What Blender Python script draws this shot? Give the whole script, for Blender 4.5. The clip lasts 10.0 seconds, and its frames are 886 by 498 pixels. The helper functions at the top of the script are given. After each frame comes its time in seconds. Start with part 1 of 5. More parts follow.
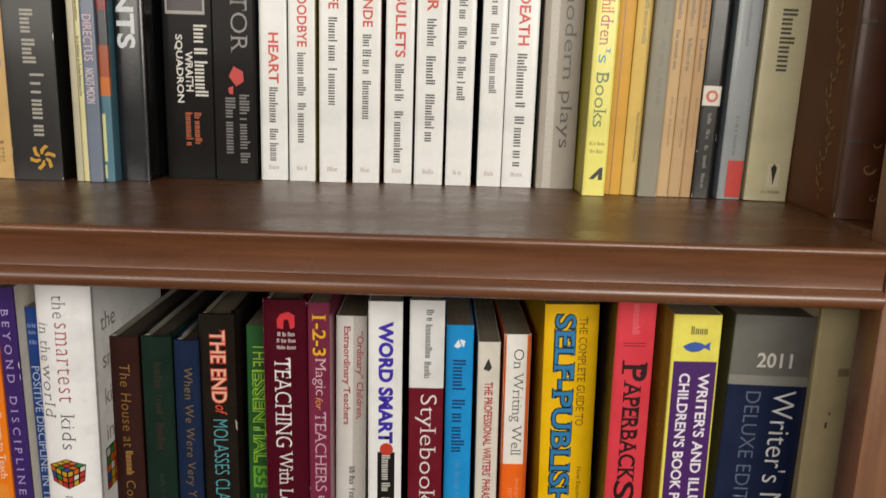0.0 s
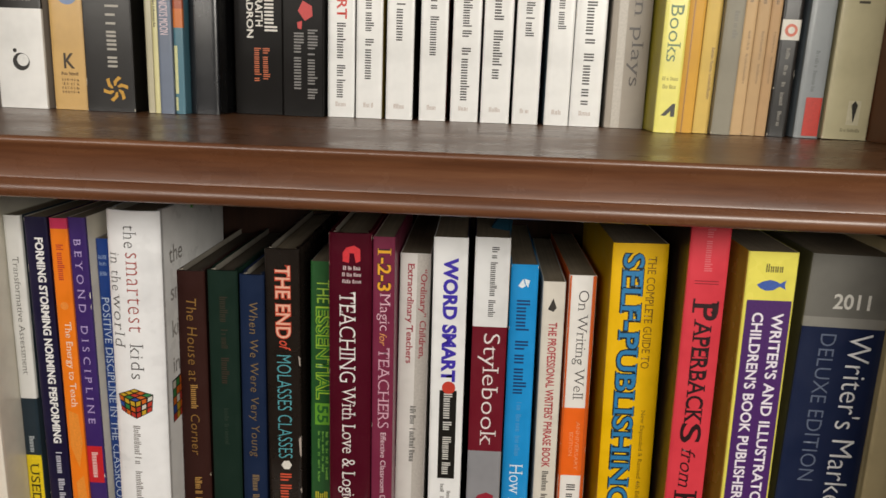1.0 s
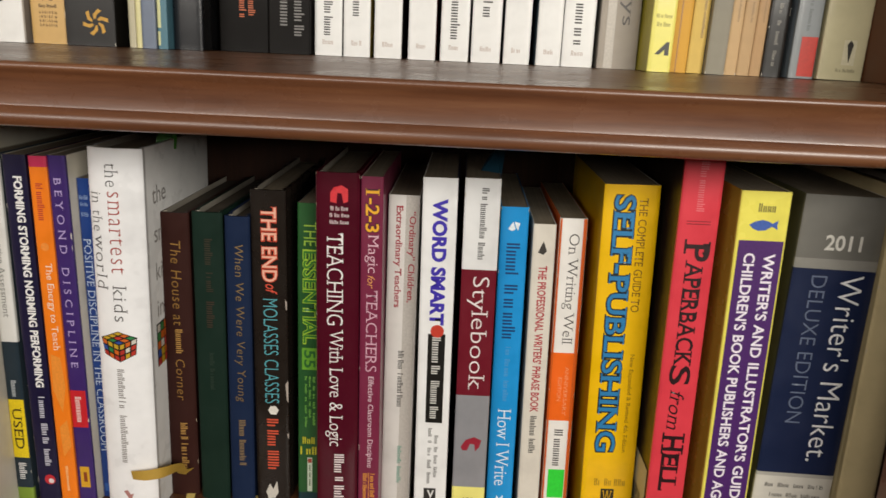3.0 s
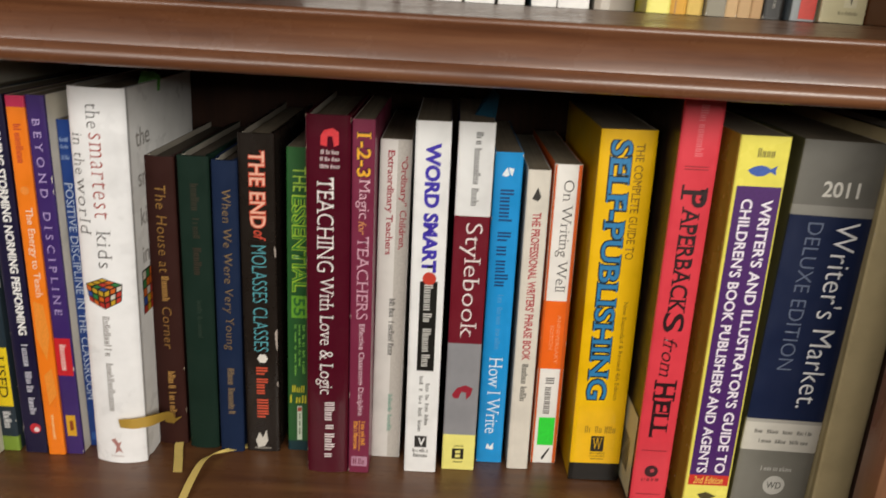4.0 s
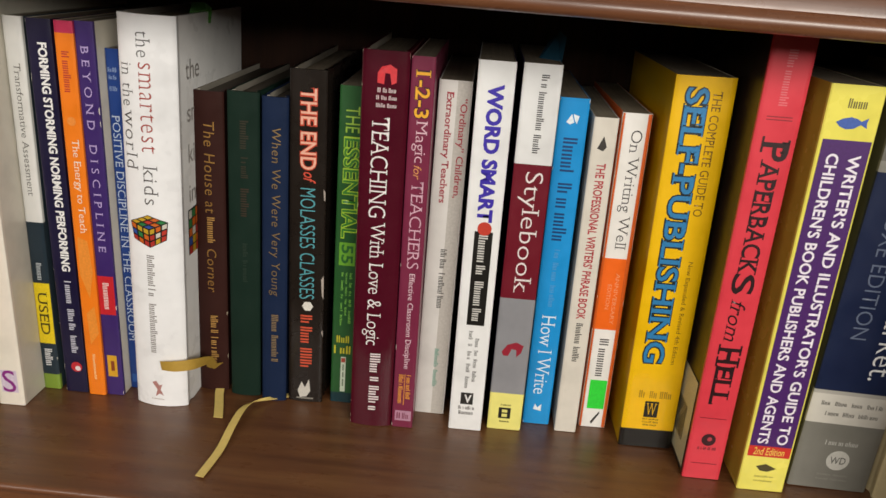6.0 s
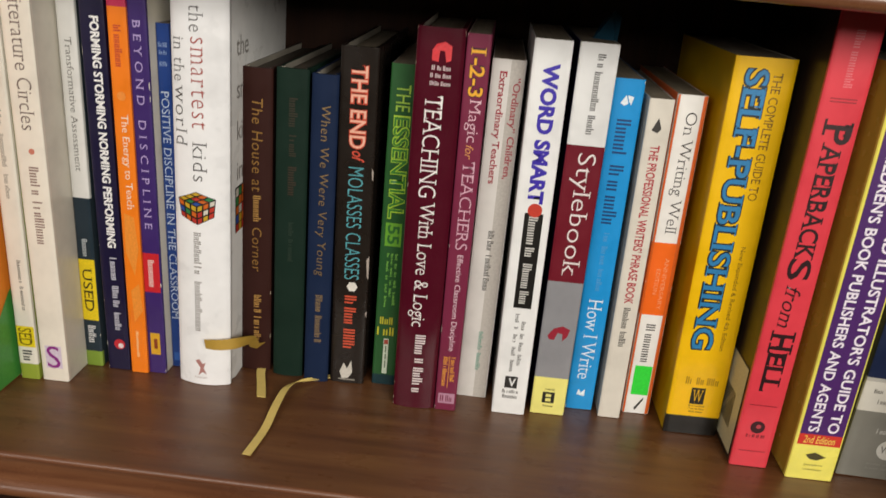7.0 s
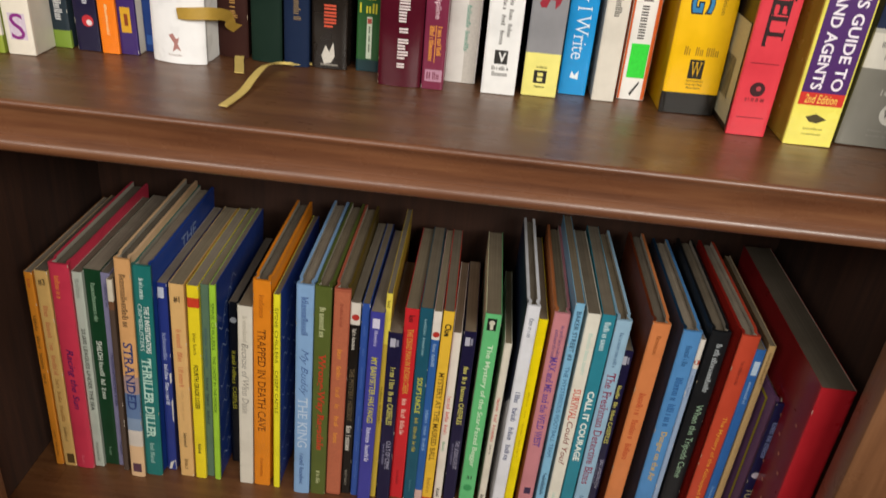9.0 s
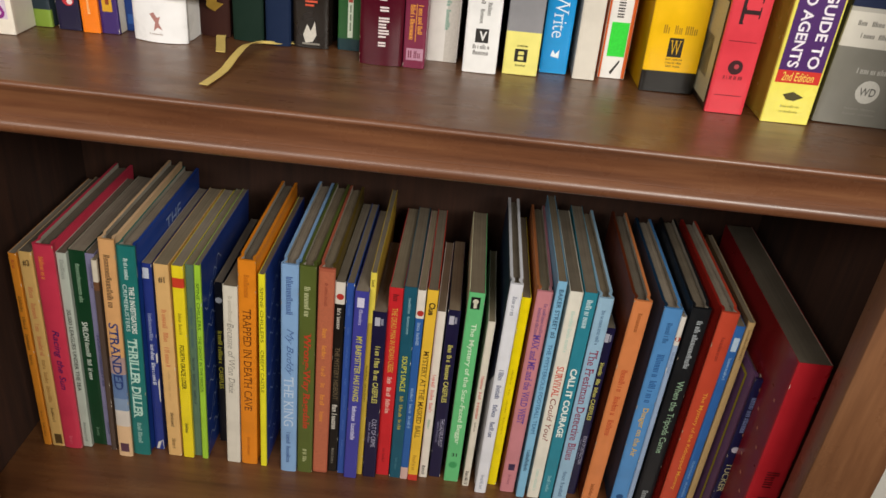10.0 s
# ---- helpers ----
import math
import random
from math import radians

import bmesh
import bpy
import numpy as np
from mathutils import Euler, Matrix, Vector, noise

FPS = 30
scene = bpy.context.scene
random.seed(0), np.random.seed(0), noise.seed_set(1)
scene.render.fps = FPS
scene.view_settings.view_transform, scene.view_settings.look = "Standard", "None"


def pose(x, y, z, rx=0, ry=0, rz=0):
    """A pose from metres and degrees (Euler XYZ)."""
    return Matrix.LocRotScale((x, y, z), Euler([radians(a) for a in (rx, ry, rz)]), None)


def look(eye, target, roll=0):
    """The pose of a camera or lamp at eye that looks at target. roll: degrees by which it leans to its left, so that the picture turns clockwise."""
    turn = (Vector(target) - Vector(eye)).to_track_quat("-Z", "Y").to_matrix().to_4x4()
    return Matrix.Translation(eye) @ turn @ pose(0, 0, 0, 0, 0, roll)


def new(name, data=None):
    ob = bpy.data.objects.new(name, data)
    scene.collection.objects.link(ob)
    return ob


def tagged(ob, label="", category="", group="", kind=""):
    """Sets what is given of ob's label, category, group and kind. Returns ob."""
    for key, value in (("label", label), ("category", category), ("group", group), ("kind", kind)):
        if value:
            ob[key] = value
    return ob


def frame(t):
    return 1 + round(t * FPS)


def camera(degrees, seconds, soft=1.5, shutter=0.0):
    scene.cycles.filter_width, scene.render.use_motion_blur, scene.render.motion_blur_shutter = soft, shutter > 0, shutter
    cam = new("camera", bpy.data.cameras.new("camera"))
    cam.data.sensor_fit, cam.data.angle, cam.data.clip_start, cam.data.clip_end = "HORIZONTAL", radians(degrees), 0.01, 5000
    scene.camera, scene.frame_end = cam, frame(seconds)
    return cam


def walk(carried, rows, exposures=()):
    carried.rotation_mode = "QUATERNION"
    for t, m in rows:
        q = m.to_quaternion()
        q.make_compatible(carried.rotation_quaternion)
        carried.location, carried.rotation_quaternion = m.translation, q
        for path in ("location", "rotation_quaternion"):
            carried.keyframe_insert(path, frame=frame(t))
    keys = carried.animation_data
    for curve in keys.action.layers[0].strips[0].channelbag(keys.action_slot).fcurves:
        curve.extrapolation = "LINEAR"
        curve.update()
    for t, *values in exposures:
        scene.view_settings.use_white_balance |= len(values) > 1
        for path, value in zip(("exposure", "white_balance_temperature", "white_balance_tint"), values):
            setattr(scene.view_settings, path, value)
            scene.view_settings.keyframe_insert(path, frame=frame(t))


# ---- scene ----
import collections

cam = camera(59.5, 10.0, shutter=0.35)
PATH = [
    (0, (-0.033, -0.022, 1.209), (-0.02, 1.934, 0.789), 1.8),
    (0.4, (-0.044, -0.025, 1.191), (-0.052, 1.928, 0.759), 1.9),
    (0.5, (-0.047, -0.026, 1.187), (-0.078, 1.926, 0.753), 1.9),
    (1, (-0.049, -0.026, 1.176), (-0.132, 1.921, 0.728), 2.1),
    (1.5, (-0.071, -0.035, 1.178), (-0.22, 1.902, 0.714), 2.2),
    (1.8, (-0.079, -0.039, 1.174), (-0.270, 1.891, 0.701), 2.3),
    (2, (-0.084, -0.043, 1.171), (-0.308, 1.883, 0.698), 2.3),
    (2.5, (-0.071, -0.035, 1.156), (-0.28, 1.886, 0.649), 2.6),
    (2.7, (-0.05, -0.028, 1.156), (-0.175, 1.902, 0.649), 2.6),
    (3.8, (-0.05, -0.02, 1.152), (-0.039, 1.891, 0.564), 2.8),
    (4, (-0.056, -0.018, 1.146), (-0.049, 1.885, 0.532), 3.3),
    (4.5, (-0.071, -0.019, 1.129), (-0.09, 1.871, 0.475), 4.1),
    (5, (-0.07, -0.009, 1.128), (-0.099, 1.876, 0.459), 4.3),
    (6.3, (-0.07, -0.003, 1.124), (-0.141, 1.873, 0.434), 4.9),
    (6.5, (-0.082, -0.004, 1.123), (-0.146, 1.872, 0.432), 5.2),
    (7, (-0.093, -0.003, 1.116), (-0.178, 1.865, 0.408), 5.4),
    (7.5, (-0.095, -0.008, 1.073), (-0.215, 1.843, 0.325), 5.6),
    (8, (-0.088, -0.013, 1.044), (-0.196, 1.809, 0.225), 4.5),
    (8.5, (-0.082, -0.025, 1.014), (-0.154, 1.761, 0.117), 4.5),
    (9, (-0.073, -0.037, 0.992), (-0.118, 1.709, 0.018), 5.8),
    (9.5, (-0.071, -0.041, 0.984), (-0.095, 1.684, -0.028), 6.4),
    (10, (-0.067, -0.042, 0.991), (-0.085, 1.686, -0.015), 6.0),
]
walk(cam, [(t, look(eye, target, roll)) for t, eye, target, roll in PATH],
     exposures=[(0, -0.26), (2.5, -0.19), (4, -0.09), (7, -0.09), (8, 0.0), (9, 0.17), (10, 0.17)])
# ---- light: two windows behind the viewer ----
world = bpy.data.worlds.new("sky")
scene.world = world
world.use_nodes = True
sky = world.node_tree.nodes.new("ShaderNodeTexSky")
sky.sky_type, sky.sun_disc = "NISHITA", False
sky.sun_elevation, sky.sun_rotation = radians(35), radians(200)
world.node_tree.nodes["Background"].inputs[1].default_value = 0.08
world.node_tree.links.new(sky.outputs[0], world.node_tree.nodes["Background"].inputs[0])


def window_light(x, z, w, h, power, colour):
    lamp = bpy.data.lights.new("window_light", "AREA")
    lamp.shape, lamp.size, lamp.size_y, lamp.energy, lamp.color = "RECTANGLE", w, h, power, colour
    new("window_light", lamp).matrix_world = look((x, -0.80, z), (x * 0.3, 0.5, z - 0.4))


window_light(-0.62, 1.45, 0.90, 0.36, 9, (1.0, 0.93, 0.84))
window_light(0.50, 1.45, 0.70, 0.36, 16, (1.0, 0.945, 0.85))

ZU, ZM, ZL = 1.1445, 0.845, 0.480   # upper, middle, lower shelf surfaces
FRONT, BACK = 0.330, 0.600
XL, XR = -0.414, 0.212              # inner faces of the sides
SL, SR = -0.386, 0.180              # inner edges of the face frame


# ---- materials ----
def lin(hexa):
    c = [int(hexa[i:i + 2], 16) / 255 for i in (0, 2, 4)]
    return tuple((v / 12.92 if v < 0.04 else ((v + 0.055) / 1.055) ** 2.4) for v in c) + (1,)


def nodes_of(name):
    m = bpy.data.materials.new(name)
    m.use_nodes = True
    return m, m.node_tree, m.node_tree.nodes["Principled BSDF"]


def noise_node(nt, scale, detail=4, stretch=(1, 1, 1), rough=0.6):
    co = nt.nodes.new("ShaderNodeTexCoord")
    mp = nt.nodes.new("ShaderNodeMapping")
    mp.inputs["Scale"].default_value = stretch
    n = nt.nodes.new("ShaderNodeTexNoise")
    n.inputs["Scale"].default_value, n.inputs["Detail"].default_value, n.inputs["Roughness"].default_value = scale, detail, rough
    nt.links.new(co.outputs["Object"], mp.inputs[0])
    nt.links.new(mp.outputs[0], n.inputs["Vector"])
    return n


def ramp_node(nt, src, stops):
    r = nt.nodes.new("ShaderNodeValToRGB")
    while len(r.color_ramp.elements) < len(stops):
        r.color_ramp.elements.new(0.5)
    for e, (p, c) in zip(r.color_ramp.elements, stops):
        e.position, e.color = p, c
    nt.links.new(src, r.inputs[0])
    return r


def bump_of(nt, src, strength, dist, bsdf):
    b = nt.nodes.new("ShaderNodeBump")
    b.inputs["Strength"].default_value, b.inputs["Distance"].default_value = strength, dist
    nt.links.new(src, b.inputs["Height"])
    nt.links.new(b.outputs[0], bsdf.inputs["Normal"])


PRINTS = {}


def print_mat(hexa, rough=0.38, coat=0.25):
    """Printed cover stock: ink colour with faint mottling, rubbed patches and fine tooth."""
    key = (hexa, rough, coat)
    if key in PRINTS:
        return PRINTS[key]
    m, nt, p = nodes_of("print_" + hexa)
    c = lin(hexa)
    worn = tuple(min(1, v * 1.10 + 0.002) for v in c[:3]) + (1,)
    dark = tuple(v * 0.86 for v in c[:3]) + (1,)
    big = noise_node(nt, 35, 3)
    col = ramp_node(nt, big.outputs[0], [(0.25, dark), (0.5, c), (0.8, worn)])
    fine = noise_node(nt, 900, 5, (1, 1, 0.35))
    mix = nt.nodes.new("ShaderNodeMix")
    mix.data_type = "RGBA"
    spots = ramp_node(nt, fine.outputs[0], [(0.62, (0, 0, 0, 1)), (0.80, (0.35, 0.35, 0.35, 1))])
    nt.links.new(spots.outputs[0], mix.inputs[0])
    nt.links.new(col.outputs[0], mix.inputs[6])
    mix.inputs[7].default_value = tuple(0.80 * v + 0.025 for v in c[:3]) + (1,)
    nt.links.new(mix.outputs[2], p.inputs["Base Color"])
    rr = ramp_node(nt, big.outputs[0], [(0.3, (rough * 0.75,) * 3 + (1,)), (0.75, (min(1, rough * 1.35),) * 3 + (1,))])
    nt.links.new(rr.outputs[0], p.inputs["Roughness"])
    p.inputs["Specular IOR Level"].default_value = 0.30 if rough < 0.5 else 0.10
    p.inputs["Coat Weight"].default_value, p.inputs["Coat Roughness"].default_value = coat, 0.16
    bump_of(nt, fine.outputs[0], 0.12, 0.0004, p)
    PRINTS[key] = m
    return m


INKS = {}


def ink_mat(hexa, metal=0.0):
    key = (hexa, metal)
    if key not in INKS:
        m, nt, p = nodes_of("ink_" + hexa)
        c = lin(hexa)
        n = noise_node(nt, 700, 3)
        r = ramp_node(nt, n.outputs[0], [(0.3, tuple(v * 0.82 for v in c[:3]) + (1,)), (0.7, c)])
        nt.links.new(r.outputs[0], p.inputs["Base Color"])
        p.inputs["Roughness"].default_value, p.inputs["Metallic"].default_value = 0.4, metal
        INKS[key] = m
    return INKS[key]


PAGES = {}


def page_mat(hexa):
    """Trimmed page edges: fine leaves side by side, uneven tone."""
    if hexa not in PAGES:
        m, nt, p = nodes_of("pages_" + hexa)
        c = lin(hexa)
        leaf = noise_node(nt, 1, 2, (2600, 6, 6), 0.7)
        tone = noise_node(nt, 28, 3)
        r = ramp_node(nt, leaf.outputs[0], [(0.25, tuple(v * 0.55 for v in c[:3]) + (1,)), (0.75, c)])
        mix = nt.nodes.new("ShaderNodeMix")
        mix.data_type, mix.blend_type = "RGBA", "MULTIPLY"
        t = ramp_node(nt, tone.outputs[0], [(0.3, (0.75, 0.72, 0.68, 1)), (0.7, (1, 1, 1, 1))])
        mix.inputs[0].default_value = 1
        nt.links.new(r.outputs[0], mix.inputs[6])
        nt.links.new(t.outputs[0], mix.inputs[7])
        nt.links.new(mix.outputs[2], p.inputs["Base Color"])
        p.inputs["Roughness"].default_value = 0.85
        bump_of(nt, leaf.outputs[0], 0.5, 0.0004, p)
        PAGES[hexa] = m
    return PAGES[hexa]


def wood_mat(name, stretch, tones, rough=0.42, coat=0.5, shine=0.26):
    """Stained and lacquered hardwood: long grain, pores and a slow drift of tone."""
    m, nt, p = nodes_of(name)
    grain = noise_node(nt, 9, 8, stretch, 0.62)
    drift = noise_node(nt, 5, 2)
    pores = noise_node(nt, 40, 3, tuple(v * 1.6 for v in stretch), 0.7)
    r = ramp_node(nt, grain.outputs[0], [(0.30, lin(tones[0])), (0.52, lin(tones[1])), (0.75, lin(tones[2]))])
    dm = ramp_node(nt, drift.outputs[0], [(0.3, (0.78, 0.76, 0.74, 1)), (0.7, (1.08, 1.05, 1.0, 1))])
    pm = ramp_node(nt, pores.outputs[0], [(0.30, (0.91, 0.90, 0.88, 1)), (0.48, (1, 1, 1, 1))])
    a = nt.nodes.new("ShaderNodeMix")
    b = nt.nodes.new("ShaderNodeMix")
    for k in (a, b):
        k.data_type, k.blend_type = "RGBA", "MULTIPLY"
        k.inputs[0].default_value = 1
    nt.links.new(r.outputs[0], a.inputs[6])
    nt.links.new(dm.outputs[0], a.inputs[7])
    nt.links.new(a.outputs[2], b.inputs[6])
    nt.links.new(pm.outputs[0], b.inputs[7])
    nt.links.new(b.outputs[2], p.inputs["Base Color"])
    rr = ramp_node(nt, drift.outputs[0], [(0.3, (rough * 0.85,) * 3 + (1,)), (0.7, (rough * 1.25,) * 3 + (1,))])
    nt.links.new(rr.outputs[0], p.inputs["Roughness"])
    p.inputs["Coat Weight"].default_value, p.inputs["Coat Roughness"].default_value = coat, shine
    smear = noise_node(nt, 26, 6, (1, 2.5, 1), 0.65)
    sr = ramp_node(nt, smear.outputs[0], [(0.35, (shine * 0.8,) * 3 + (1,)), (0.70, (shine * 1.9,) * 3 + (1,))])
    nt.links.new(sr.outputs[0], p.inputs["Coat Roughness"])
    bump_of(nt, pores.outputs[0], 0.08, 0.0005, p)
    return m


def plain_mat(name, hexa, rough, scale=6):
    m, nt, p = nodes_of(name)
    c = lin(hexa)
    n = noise_node(nt, scale, 5)
    r = ramp_node(nt, n.outputs[0], [(0.3, tuple(v * 0.92 for v in c[:3]) + (1,)), (0.7, c)])
    nt.links.new(r.outputs[0], p.inputs["Base Color"])
    p.inputs["Roughness"].default_value = rough
    bump_of(nt, noise_node(nt, scale * 40, 3).outputs[0], 0.1, 0.001, p)
    return m


WOOD_X = wood_mat("cherry_wood_long", (0.9, 14, 14), ("54321c", "674226", "75502f"))
WOOD_Z = wood_mat("cherry_wood_upright", (14, 14, 0.9), ("66422a", "7a5236", "8a6142"))
WOOD_EDGE = wood_mat("cherry_wood_polished_edge", (0.9, 14, 14), ("54301c", "6c432a", "7f5538"), 0.42, 0.55, 0.22)
# darker copy of the case wood: shade inside the compartments put into its tone
WOOD_SHADED = wood_mat("cherry_wood_shaded", (14, 14, 0.9), ("2c180e", "3a2114", "46291a"), 0.75, 0.0)
WALL = plain_mat("white_wall_paint", "e9e6df", 0.7)
ROOM = plain_mat("beige_wall_paint", "756b5e", 0.8)
FLOOR = wood_mat("oak_floor", (0.7, 9, 9), ("3c2a1a", "4e3722", "5a4029"), 0.4)
CLOTH = plain_mat("satin_ribbon", "e6cc78", 0.45, 400)
CLOTH2 = plain_mat("faded_satin_ribbon", "b8953f", 0.5, 400)


# ---- building helpers ----
def mesh_from(name, verts, faces, mats, index=None, smooth=None):
    me = bpy.data.meshes.new(name)
    me.from_pydata(verts, [], faces)
    for m in mats:
        me.materials.append(m)
    if index:
        me.polygons.foreach_set("material_index", index)
    if smooth:
        me.polygons.foreach_set("use_smooth", [True] * len(faces))
        me.set_sharp_from_angle(angle=radians(smooth))
    me.update()
    return me


def part(name, me, parent, label=""):
    ob = new(name, me)
    ob.parent = parent
    if label:
        tagged(ob, label)
    return ob


def box_mesh(name, lo, hi, mat, bevel=0.0015):
    bm = bmesh.new()
    bmesh.ops.create_cube(bm, size=1)
    for v in bm.verts:
        v.co = Vector([lo[i] + (v.co[i] + 0.5) * (hi[i] - lo[i]) for i in range(3)])
    if bevel:
        bmesh.ops.bevel(bm, geom=bm.edges[:], offset=bevel, segments=2, affect="EDGES", profile=0.5)
    me = bpy.data.meshes.new(name)
    bm.to_mesh(me)
    bm.free()
    me.materials.append(mat)
    me.polygons.foreach_set("use_smooth", [True] * len(me.polygons))
    me.set_sharp_from_angle(angle=radians(40))
    return me


def sweep_x(name, profile, x0, x1, mat):
    """A moulding: a closed profile of (y, z) swept from x0 to x1."""
    n = len(profile)
    verts = [(x, y, z) for x in (x0, x1) for y, z in profile]
    faces = [(i, (i + 1) % n, n + (i + 1) % n, n + i) for i in range(n)]
    faces += [tuple(range(n))[::-1], tuple(range(n, 2 * n))]
    return mesh_from(name, verts, faces, [mat], smooth=38)


def arc(cy, cz, r, a0, a1, n):
    return [(cy + r * math.cos(radians(a0 + (a1 - a0) * i / n)), cz + r * math.sin(radians(a0 + (a1 - a0) * i / n))) for i in range(n + 1)]


# ---- the room ----
def setting(name, me):
    return tagged(new(name, me), kind="structure")


setting("floor", box_mesh("floor", (-3.2, -0.85, -0.06), (2.8, 0.66, 0), FLOOR, 0))
setting("ceiling", box_mesh("ceiling", (-3.2, -0.85, 2.45), (2.8, 0.66, 2.5), WALL, 0))
setting("wall_north", box_mesh("wall_north", (-3.2, 0.622, 0), (2.8, 0.70, 2.45), WALL, 0))
setting("wall_west", box_mesh("wall_west", (-3.3, -0.85, 0), (-3.2, 0.62, 2.45), ROOM, 0))
setting("wall_east", box_mesh("wall_east", (2.8, -0.85, 0), (2.9, 0.62, 2.45), ROOM, 0))


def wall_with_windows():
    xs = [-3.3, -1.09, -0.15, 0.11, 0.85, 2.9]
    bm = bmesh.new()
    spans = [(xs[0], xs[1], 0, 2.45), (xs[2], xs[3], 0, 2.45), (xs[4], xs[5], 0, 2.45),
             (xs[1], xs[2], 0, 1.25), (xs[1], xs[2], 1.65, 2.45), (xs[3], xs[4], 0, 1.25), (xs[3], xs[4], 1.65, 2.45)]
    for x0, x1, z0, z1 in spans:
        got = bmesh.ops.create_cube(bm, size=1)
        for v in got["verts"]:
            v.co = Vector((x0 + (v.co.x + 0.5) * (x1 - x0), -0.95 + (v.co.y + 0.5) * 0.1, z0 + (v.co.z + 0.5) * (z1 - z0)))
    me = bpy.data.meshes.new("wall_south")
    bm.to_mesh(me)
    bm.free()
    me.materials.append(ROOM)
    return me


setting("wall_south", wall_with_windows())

# ---- the bookcase ----
bookcase = tagged(new("bookcase"), "reddish brown cherry wood bookcase with moulded shelf fronts, full of books", "bookcase")


def shelf_profile(z, drop=0.0):
    """Board with a fine top bead, an upright hollow fascia and a rounded lower lip; its front may sag by drop."""
    f, low = FRONT, z - drop
    pts = [(BACK - 0.0005, z), (f + 0.070, z), (f + 0.045, z - drop * 0.42)]
    pts += arc(f + 0.0022, low - 0.0022, 0.0022, 82, 195, 8)
    pts += [(f + 0.0005, low - 0.0036), (f + 0.0014, low - 0.0047), (f + 0.0022, low - 0.0064), (f + 0.0030, low - 0.0095), (f + 0.0035, low - 0.0140),
            (f + 0.0038, low - 0.0192), (f + 0.0036, low - 0.0203), (f + 0.0024, low - 0.0209)]
    pts += arc(f + 0.0042, low - 0.0254, 0.0046, 118, 270, 12)
    pts += [(f + 0.022, low - 0.0302), (f + 0.022, z - 0.0222), (BACK - 0.0005, z - 0.0222)]
    return pts[::-1]


def build_bookcase():
    # sides and back carry the interior shade in their wood tone
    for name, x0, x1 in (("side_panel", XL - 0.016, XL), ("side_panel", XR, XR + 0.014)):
        part(name, box_mesh(name, (x0, FRONT + 0.024, 0.0), (x1, BACK + 0.008, 1.47), WOOD_SHADED), bookcase)
    for x0, x1 in ((XL - 0.017, SL), (SR, XR + 0.0145)):
        part("face_stile", box_mesh("face_stile", (x0, FRONT + 0.004, 0.0), (x1, FRONT + 0.0235, 1.472), WOOD_Z, 0.002), bookcase)
    part("back_panel", box_mesh("back_panel", (XL, BACK, 0.05), (XR, BACK + 0.008, 1.46), WOOD_SHADED, 0), bookcase)
    for z in (ZU, ZM, ZL):
        board = part("shelf_board", sweep_x("shelf_board", shelf_profile(z, 0.0052 if z == ZU else 0.0), SL + 0.0008, SR - 0.0016, WOOD_X), bookcase)
        board.data.materials.append(WOOD_EDGE)
        for face in board.data.polygons:
            face.material_index = int(face.center.y < FRONT + 0.008)
        for x0, x1 in ((XL + 0.0004, SL + 0.0007), (SR - 0.0015, XR - 0.0004)):
            part("shelf_end", box_mesh("shelf_end", (x0, FRONT + 0.0240, z - 0.0222), (x1, BACK - 0.0005, z), WOOD_X, 0), bookcase)
    part("top_board", box_mesh("top_board", (XL - 0.03, FRONT - 0.02, 1.474), (XR + 0.028, BACK + 0.01, 1.50), WOOD_X, 0.003), bookcase)
    part("base_board", box_mesh("base_board", (XL + 0.001, FRONT + 0.024, 0.08), (XR - 0.001, BACK - 0.001, 0.10), WOOD_X), bookcase)
    part("plinth", box_mesh("plinth", (SL + 0.001, FRONT + 0.010, 0.0), (SR - 0.001, FRONT + 0.022, 0.098), WOOD_X), bookcase)


build_bookcase()

# ---- books ----
FONT_JOBS = []
WORDS = random.Random(7)
WEAR = random.Random(11)


